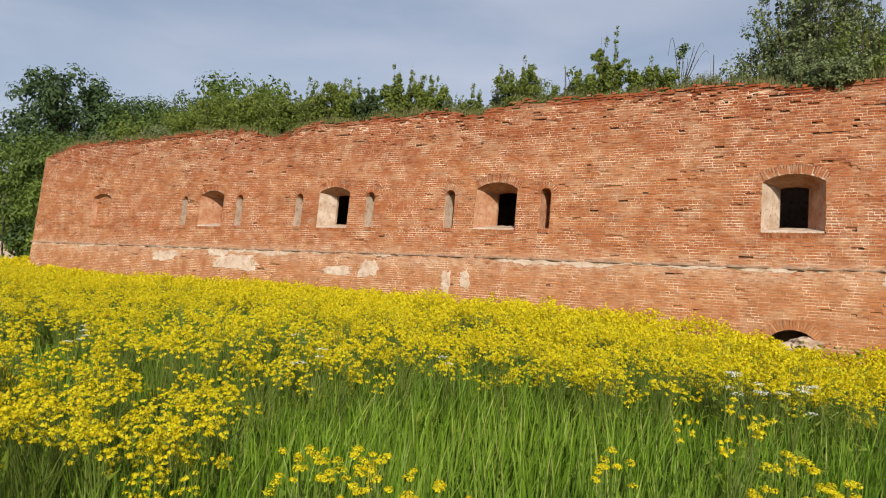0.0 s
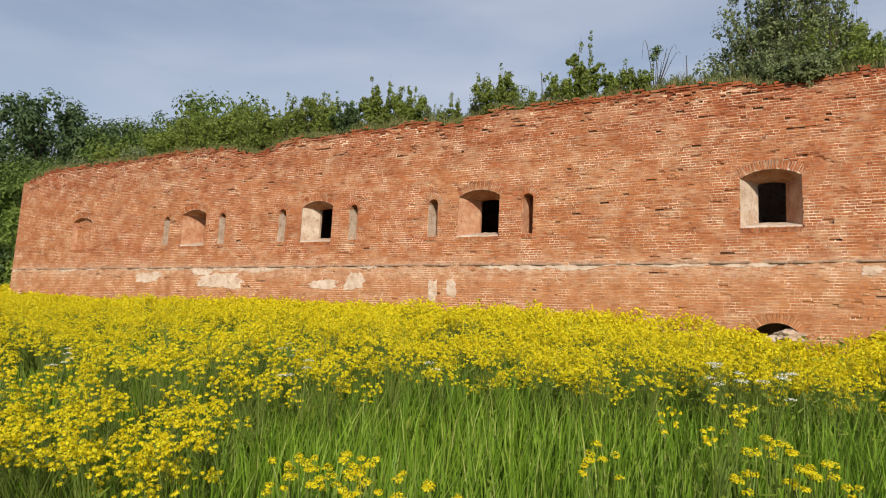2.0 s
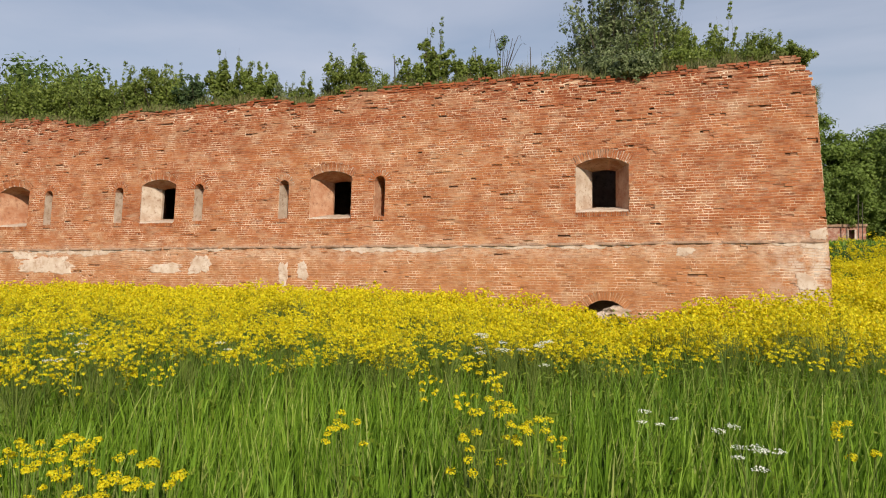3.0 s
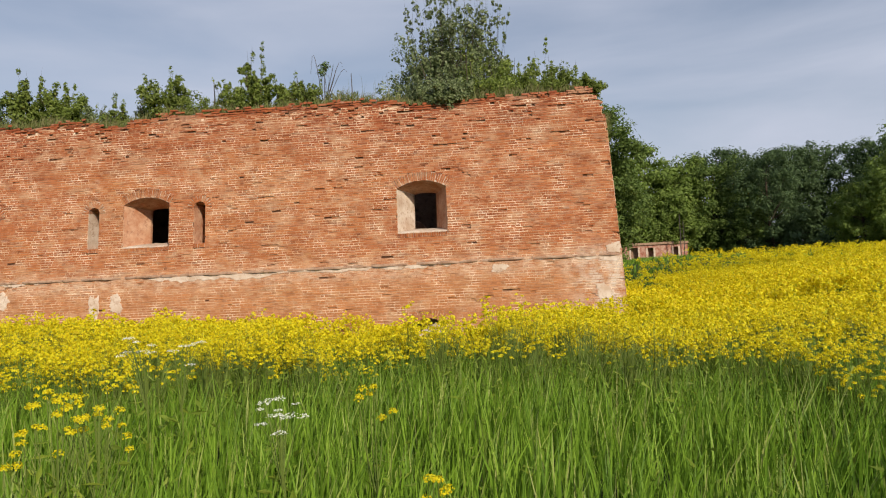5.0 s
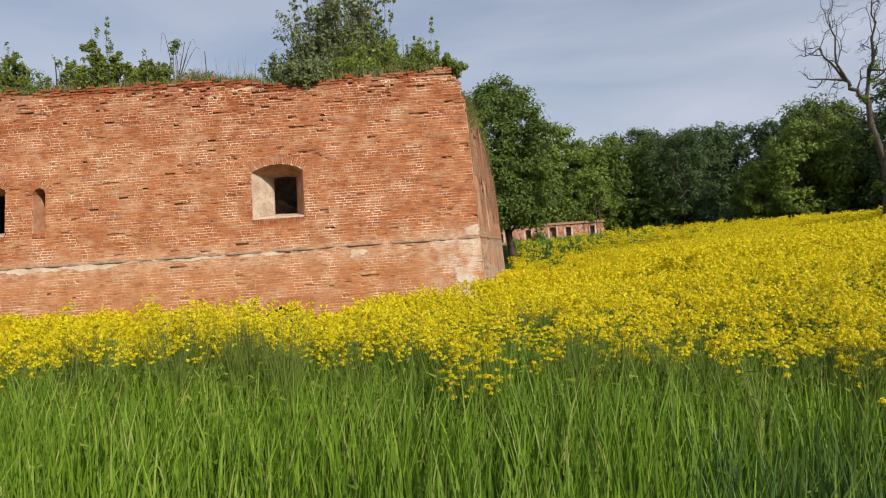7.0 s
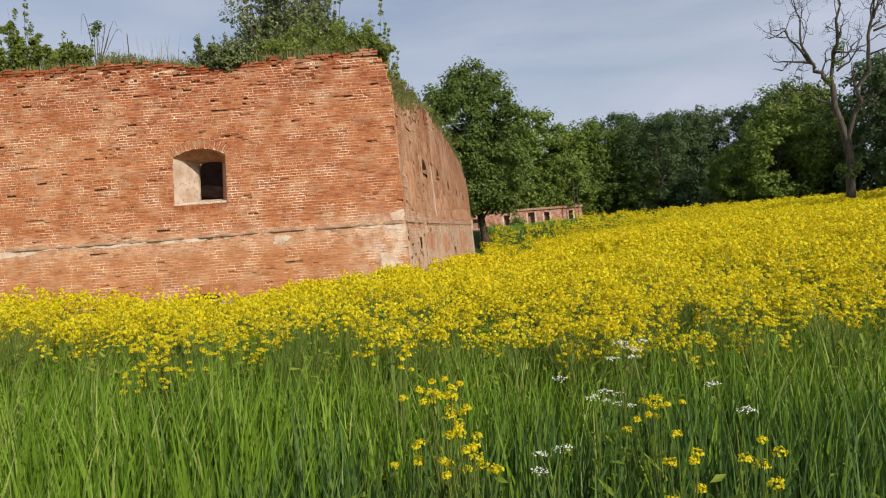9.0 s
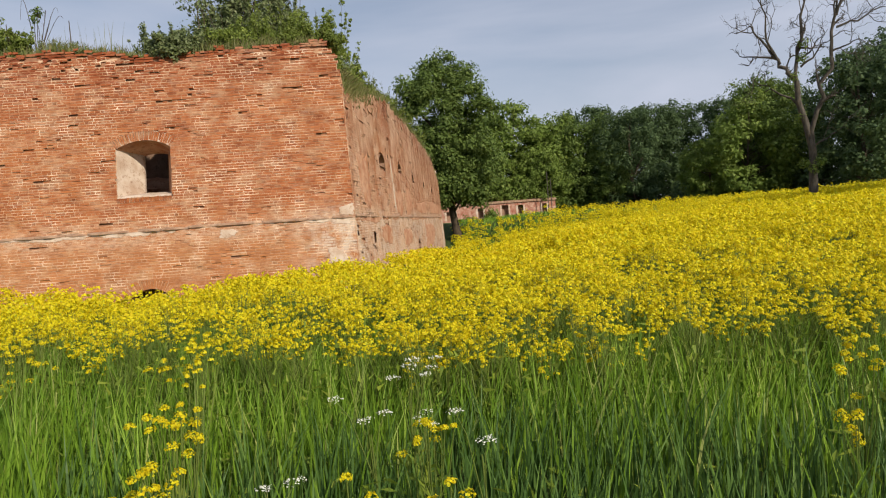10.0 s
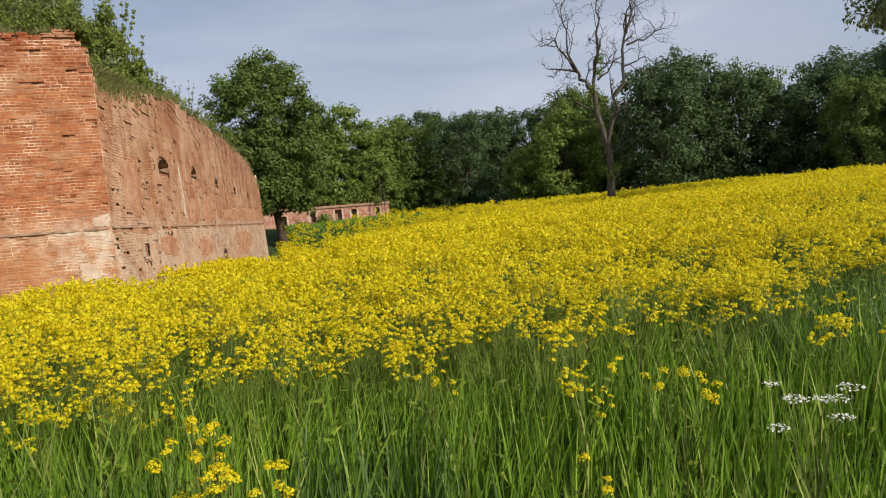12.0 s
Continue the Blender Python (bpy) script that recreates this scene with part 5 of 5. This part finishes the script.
for i, (x, d, h, w, leaf, label, n, size_) in enumerate(SCRUB):
    shrub(x, d, h, w * 1.25, leaf, 900 + i, label, int(n * 4.2), size_ * 0.78, stems=max(7, int(w * 13)))
for i, (u, h, w, n) in enumerate(((1.1, 0.7, 0.45, 900), (1.6, 0.9, 0.7, 1100), (2.6, 0.7, 0.6, 900), (3.6, 0.8, 0.7, 900), (5.0, 0.7, 0.7, 800), (6.5, 0.6, 0.7, 700), (8.0, 0.8, 0.7, 700), (12.0, 1.2, 0.9, 900), (15.0, 1.6, 1.2, 1200), (20.0, 1.3, 1.2, 1000), (26.0, 1.2, 1.3, 900))):
    shrub(u, 0.55, h, w, SCRUB_LIGHT if i % 2 else SCRUB_MID, 960 + i, "green weeds hanging over the flank's crest", n, 0.08, z=float(side_top(u)) - 0.15, place=side)
for i, (u, d, h, w) in enumerate(((1.8, 1.5, 1.5, 0.8), (3.2, 1.4, 2.0, 1.0), (4.8, 1.4, 1.9, 1.0), (6.4, 1.6, 1.3, 0.9), (13.0, 1.6, 1.9, 1.2), (16.5, 1.8, 1.5, 1.2))):
    shrub(u, d, h, w, SCRUB_LIGHT if i % 2 else LEAF_GREY, 980 + i, "leafy green shrub above the fort's corner", 3600, 0.085, stems=16, z=float(side_top(u)) - 0.2, place=side)
shrub(-6.1, 13.6, 9.2, 3.5, LEAF_GREY, 95, "airy grey-green willow tree growing on the rampart", 36000, 0.15, stems=64, dense=False, cat="willow", z=5.7, whips=0.6)
shrub(-6.6, 11.4, 4.6, 2.4, LEAF_GREY, 96, "low grey-green willow bush growing on the rampart", 12000, 0.11, stems=30, dense=False, cat="willow", z=5.7)
shrub(-4.6, 10.8, 4.8, 2.1, SCRUB_MID, 97, "leafy green bush beneath the willow on the rampart", 9000, 0.11, stems=26, dense=False, z=5.7)


def arching_canes(x, d, seed):
    """Bare arching canes with one tuft of leaves."""
    r = np.random.default_rng(seed)
    ob = new("arching_canes")
    ob.location = front(x, float(front_top(x)) - 0.1, d)
    pieces, tips = [], []
    for i in range(9):
        s, h = r.uniform(-0.4, 0.9), r.uniform(1.2, 2.0)
        t = np.linspace(0, 1, 9)[:, None]
        p = np.concatenate([s * t + 0.35 * np.sin(t * 3.0) * r.uniform(-0.6, 1), 0.2 * t * r.uniform(-1, 1), h * np.sin(t * r.uniform(1.7, 2.5))], 1)
        pieces.append(tube(p, np.linspace(0.014, 0.004, 9), 4))
        tips.append(p[6])
    part_of("cane", mesh_of("cane", *stack(pieces), [BARK]), ob, "bare arching canes")
    c = np.array(tips[:3])
    part_of("foliage", mesh_of("foliage", *crown_cards(c, np.full(3, 0.2), 60, 0.08, r), [LEAF_MID]), ob)
    return tagged(ob, "bare arching bramble canes with a leaf tuft", "bramble")


arching_canes(-9.9, 0.7, 3)


def crest_grass():
    """Dry and green grass along the crests, and tall dry stems."""
    r = np.random.default_rng(61)
    pieces = []
    x = r.uniform(-46.3, -1.0, 20000)
    d = r.uniform(0.02, 1.2, len(x))
    z = np.minimum(front_top(x) - 0.10, 5.75) + 0.02
    pieces.append(blades(x, front(x, z, d)[:, 1], r.uniform(0.12, 0.42, len(x)) * (1 + 0.7 * wobble(x * 1.7, 0, 9.0)), np.full(len(x), 0.013), r, 0.6, 2, z))
    x = r.uniform(-14, -6, 60)
    z = front_top(x) - 0.1
    pieces.append(blades(x, front(x, z, 0.6)[:, 1], r.uniform(0.6, 1.5, len(x)), np.full(len(x), 0.009), r, 0.15, 2, z))
    u = SIDE_LEN * r.uniform(0.0, 1.0, 9000) ** 1.6 + 0.8
    z = side_top(u) - 0.1
    p = side(u, z, r.uniform(-0.02, 0.7, len(u)))
    pieces.append(blades(p[:, 0], p[:, 1], r.uniform(0.12, 0.45, len(u)), np.full(len(u), 0.014), r, 0.7, 2, z))
    u = np.abs(r.normal(0.0, 2.2, 2000)) + 0.7
    z = side_top(u) - np.abs(r.normal(0.0, 0.28, len(u)))
    p = side(u, z, -0.01)
    pieces.append(blades(p[:, 0], p[:, 1], r.uniform(0.08, 0.32, len(u)), np.full(len(u), 0.013), r, 0.9, 2, z))
    tagged(new("crest_grass", mesh_of("crest_grass", *stack(pieces), [DRY])), "dry and green grass along the wall's crest", "grass", kind="stuff")


crest_grass()


def dead_tree(x, y, seed):
    """A bare dying tree: forked bleached limbs, crooked twigs, a few leaf tufts."""
    r = np.random.default_rng(seed)
    ob = new("dead_tree")
    ob.location = (x, y, float(ground_z(x, y)) - 0.1)
    trunk, limbs, tufts = [], [], []

    def grow(p, d, length, w, level, into):
        n = 6
        pts = [p]
        for i in range(n):
            d = d + r.normal(0, 0.15 + 0.05 * level, 3) + np.array([0, 0, 0.05])
            d /= np.linalg.norm(d)
            pts.append(pts[-1] + d * length / n)
        into.append(tube(pts, np.linspace(w, w * 0.5, n + 1), 7 if level < 2 else 4))
        if level >= 5:
            return
        for i in range(2 if level else 0):
            k = r.integers(2, n)
            e = d + r.normal(0, 0.75, 3)
            e /= np.linalg.norm(e)
            grow(pts[k], e, length * r.uniform(0.4, 0.65), w * 0.38, level + 1 if level > 1 else 2, limbs)
        for i in range(2):
            e = d + r.normal(0, 0.48, 3) + np.array([0, 0, 0.1])
            e /= np.linalg.norm(e)
            grow(pts[-1], e, length * r.uniform(0.6, 0.8), w * 0.52, level + 1, limbs)

    def limb(a, b, w0, w1, twigs):
        """A crooked limb from a to b that sheds curling twigs."""
        a, b = np.array(a, float), np.array(b, float)
        n = 7
        way = np.linspace(0, 1, n)[:, None]
        pts = a + (b - a) * way + r.normal(0, 0.045, (n, 3)) * np.linalg.norm(b - a) * np.sin(way * math.pi)
        limbs.clear()
        limbs.append(tube(pts, np.linspace(w0, w1, n), 7))
        d = (b - a) / np.linalg.norm(b - a)
        for i in range(twigs):
            k = r.integers(2, n)
            e = d + r.normal(0, 0.8, 3)
            grow(pts[k], e / np.linalg.norm(e), r.uniform(0.9, 2.2), w1 * 0.75 + 0.012, 3, limbs)
        part_of("limb", mesh_of("limb", *stack(limbs), [BARK_DEAD], rounded=True), ob, "crooked bare limb with its twigs")

    pts = [np.array(q) for q in ((0, 0, 0), (0.1, 0, 1.0), (0.12, 0, 2.4), (0.1, 0, 4.2), (-0.35, 0, 6.0), (-0.9, 0, 7.6), (-1.0, 0, 9.1))]
    trunk.append(tube(pts, [0.50, 0.38, 0.33, 0.30, 0.26, 0.24, 0.21], 9))
    limb((-1.0, 0, 9.0), (-2.7, 0.3, 11.0), 0.17, 0.12, 3)
    limb((-2.7, 0.3, 11.0), (-4.4, 0.2, 13.4), 0.12, 0.05, 6)
    limb((-2.2, 0.1, 10.4), (-3.7, -0.5, 15.4), 0.11, 0.04, 6)
    limb((-1.0, 0, 9.0), (-0.6, -0.2, 12.6), 0.16, 0.11, 4)
    limb((-0.6, -0.2, 12.6), (-0.5, 0.1, 16.6), 0.11, 0.04, 7)
    limb((0.1, 0, 4.5), (1.5, 0.2, 10.8), 0.20, 0.14, 2)
    limb((1.5, 0.2, 10.8), (1.9, 0.1, 13.4), 0.14, 0.10, 4)
    limb((1.9, 0.1, 13.2), (2.8, -0.3, 16.4), 0.10, 0.04, 7)
    limb((1.9, 0.1, 12.4), (4.9, 0.4, 13.3), 0.09, 0.03, 6)
    limb((1.5, 0.2, 10.8), (3.3, -0.4, 11.3), 0.08, 0.03, 4)
    limb((-0.7, -0.1, 10.0), (1.0, -0.4, 11.4), 0.09, 0.04, 4)
    limb((-0.95, 0, 7.4), (-4.3, 0.2, 9.6), 0.09, 0.03, 6)
    limb((0.1, 0, 4.4), (1.7, -0.1, 5.3), 0.08, 0.03, 2)
    part_of("trunk", mesh_of("trunk", *stack(trunk), [BARK_DEAD], rounded=True), ob, "bleached ivy-grown trunk")
    c = np.array([(0.6, -0.1, 3.4), (-0.5, -0.2, 3.3), (0.2, -0.3, 2.9), (-0.7, 0.2, 6.6), (-0.5, -0.2, 11.6), (-0.6, 0.1, 10.6), (-3.7, 0, 8.3), (-3.9, 0, 8.5), (-2.8, 0, 9.2), (-1.2, 0.0, 9.4)])
    tagged(part_of("foliage", mesh_of("foliage", *crown_cards(c, np.full(len(c), 0.55), 110, 0.17, r), [LEAF_LIGHT]), ob, "few small green leaf tufts"), kind="stuff")
    ob.rotation_euler = (0, 0, radians(-30))
    ob.rotation_euler.y = radians(1.5)
    ob.scale = (0.84, 0.84, 1.0)
    return tagged(ob, "bare dying tree with bleached forked trunk in the meadow", "tree")


dead_tree(29.5, 25.0, 12)


# ---- the far casemates ----
def far_casemates():
    """A long low red casemate front across the moat, with openings and peeling render."""
    ob = new("casemate_building")
    ob.location = (0.4, 72.0, -1.05)
    x0, x1, top = -6.0, 20.6, 2.85
    holes = [(-4.0, 0.8, 0.9, 2.2), (1.5, 0.6, 0.9, 2.0), (5.7, 0.75, 0.6, 1.9), (9.9, 0.5, 0.8, 2.1), (13.4, 0.6, 0.5, 2.3), (15.6, 0.5, 0.9, 2.2), (19.0, 0.45, 0.9, 2.2)]
    vs, fs = [], []

    def quad(*p):
        fs.append(tuple(range(len(vs), len(vs) + 4)))
        vs.extend(p)

    u = x0
    for c, w, b, t in holes + [(x1 + 1, 1.0, 0, 0)]:
        quad((u, 0, -0.6), (c - w, 0, -0.6), (c - w, 0, top), (u, 0, top))
        if c < x1:
            quad((c - w, 0, -0.6), (c + w, 0, -0.6), (c + w, 0, b), (c - w, 0, b))
            quad((c - w, 0, t), (c + w, 0, t), (c + w, 0, top), (c - w, 0, top))
            for q in (((c - w, 0, b), (c - w, 0.7, b), (c - w, 0.7, t), (c - w, 0, t)), ((c + w, 0.7, b), (c + w, 0, b), (c + w, 0, t), (c + w, 0.7, t)), ((c - w, 0, t), (c - w, 0.7, t), (c + w, 0.7, t), (c + w, 0, t)), ((c - w, 0.7, b), (c - w, 0, b), (c + w, 0, b), (c + w, 0.7, b))):
                quad(*q)
        u = c + w
    quad((x1, 0, -0.6), (x1, 9, -0.6), (x1, 9, top), (x1, 0, top))
    quad((x0, 9, -0.6), (x0, 0, -0.6), (x0, 0, top), (x0, 9, top))
    quad((x0, 0, top), (x1, 0, top), (x1, 9, top + 0.6), (x0, 9, top + 0.6))
    part_of("wall", mesh_of("wall", vs, fs, [RED_RENDER]), ob, "peeling red rendered wall")
    for c, w, b, t in holes:
        # plate in the shade-darkened colour in place of a room behind
        part_of("opening", mesh_of("opening", [(c - w, 0.69, b), (c + w, 0.69, b), (c + w, 0.69, t), (c - w, 0.69, t)], [(0, 1, 2, 3)], [INSIDE]), ob, "dark window opening")
        for u_ in (c - w, c + w):
            v = [(u_ + sx * 0.12, yy, zz) for yy in (-0.05, 0.01) for sx, zz in ((-1, b), (1, b), (1, t), (-1, t))]
            part_of("window_jamb", mesh_of("window_jamb", v, [(0, 1, 2, 3), (3, 2, 6, 7), (1, 5, 6, 2), (4, 0, 3, 7)], [PLASTER]), ob, "pale plaster jamb")
    r = np.random.default_rng(4)
    cornice = [(x0 - 0.1, -0.18, top - 0.25), (x1 + 0.1, -0.18, top - 0.25), (x1 + 0.1, -0.18, top + 0.05), (x0 - 0.1, -0.18, top + 0.05), (x0 - 0.1, 0.02, top - 0.25), (x1 + 0.1, 0.02, top - 0.25), (x1 + 0.1, 0.3, top + 0.06), (x0 - 0.1, 0.3, top + 0.06)]
    part_of("cornice", mesh_of("cornice", cornice, [(0, 1, 2, 3), (3, 2, 6, 7), (1, 0, 4, 5)], [CORDON]), ob, "brick cornice")
    tagged(ob, "long low casemate building with peeling red render", "building")
    n = 190
    c = np.stack([r.uniform(x0, x1 + 3, n), 72.3 + r.uniform(0.0, 4, n), 2.5 + r.uniform(0.0, 2.4, n)], 1)
    c[:12] = np.stack([r.choice([-2.0, 8.2, 11.6], 12) + r.normal(0, 0.4, 12), 71.0 + r.uniform(-0.4, 0.4, 12), -0.6 + r.uniform(0.0, 1.6, 12)], 1)
    tagged(new("roof_scrub", mesh_of("roof_scrub", *crown_cards(c, r.uniform(0.7, 1.3, n), 110, 0.30, r), [LEAF_LIGHT])), "light green scrub growing over the casemate roof", "scrub", kind="stuff")


far_casemates()


def pole(x, y, h, w):
    ob = new("pole", mesh_of("pole", *tube([np.array([0, 0, -0.3]), np.array([0.02, 0, h * 0.5]), np.array([0, 0, h])], [w, w * 0.9, w * 0.8], 7), [BARK_DEAD]))
    ob.location = (x, y, float(ground_z(x, y)))
    tagged(ob, "weathered grey wooden pole standing in the meadow", "pole", "poles before the ruins")


pole(19.6, 70.0, 6.0, 0.07)
pole(20.1, 70.2, 5.0, 0.06)
pole(-72.4, 10.0, 7.9, 0.16)
pole(-71.7, 10.4, 6.9, 0.09)


def stick(x, d, h):
    """A dead upright stem on the crest."""
    z = float(front_top(x)) - 0.1
    ob = new("dead_sapling", mesh_of("dead_sapling", *tube([np.array([0, 0, 0]), np.array([0.03, 0, h * 0.5]), np.array([0.02, 0, h])], [0.022, 0.018, 0.012], 5), [BARK]))
    ob.location = front(x, z, d)
    tagged(ob, "upright dead sapling on the wall's crest", "sapling", "dead saplings on the crest")


for x, d, h in ((-14.0, 0.7, 1.35), (-8.9, 0.8, 1.2), (-4.75, 0.8, 1.9), (-4.6, 0.9, 1.6), (-10.9, 0.8, 1.2)):
    stick(x, d, h)


def ruined_wall(x, y, w, h):
    """A pale broken wall among the trees."""
    n = 14
    us = np.linspace(-w / 2, w / 2, n)
    tops = h * (0.75 + 0.25 * np.array([wobble(u * 1.9, 0, 2.0) for u in us]))
    v = np.concatenate([np.stack([us, np.full(n, d), q], 1) for d in (0, 0.5) for q in (np.full(n, -0.4), tops)])
    f = [q for i in range(n - 1) for q in ((i, i + 1, n + i + 1, n + i), (n + i, n + i + 1, 3 * n + i + 1, 3 * n + i), (2 * n + i + 1, 2 * n + i, 3 * n + i, 3 * n + i + 1))]
    ob = new("ruined_wall", mesh_of("ruined_wall", v, f, [PLASTER]))
    ob.matrix_basis = pose(x, y, float(ground_z(x, y)), 0, 0, 60)
    tagged(ob, "pale broken masonry wall among the trees", "wall")


ruined_wall(-74.0, 14.0, 8.0, 3.2)
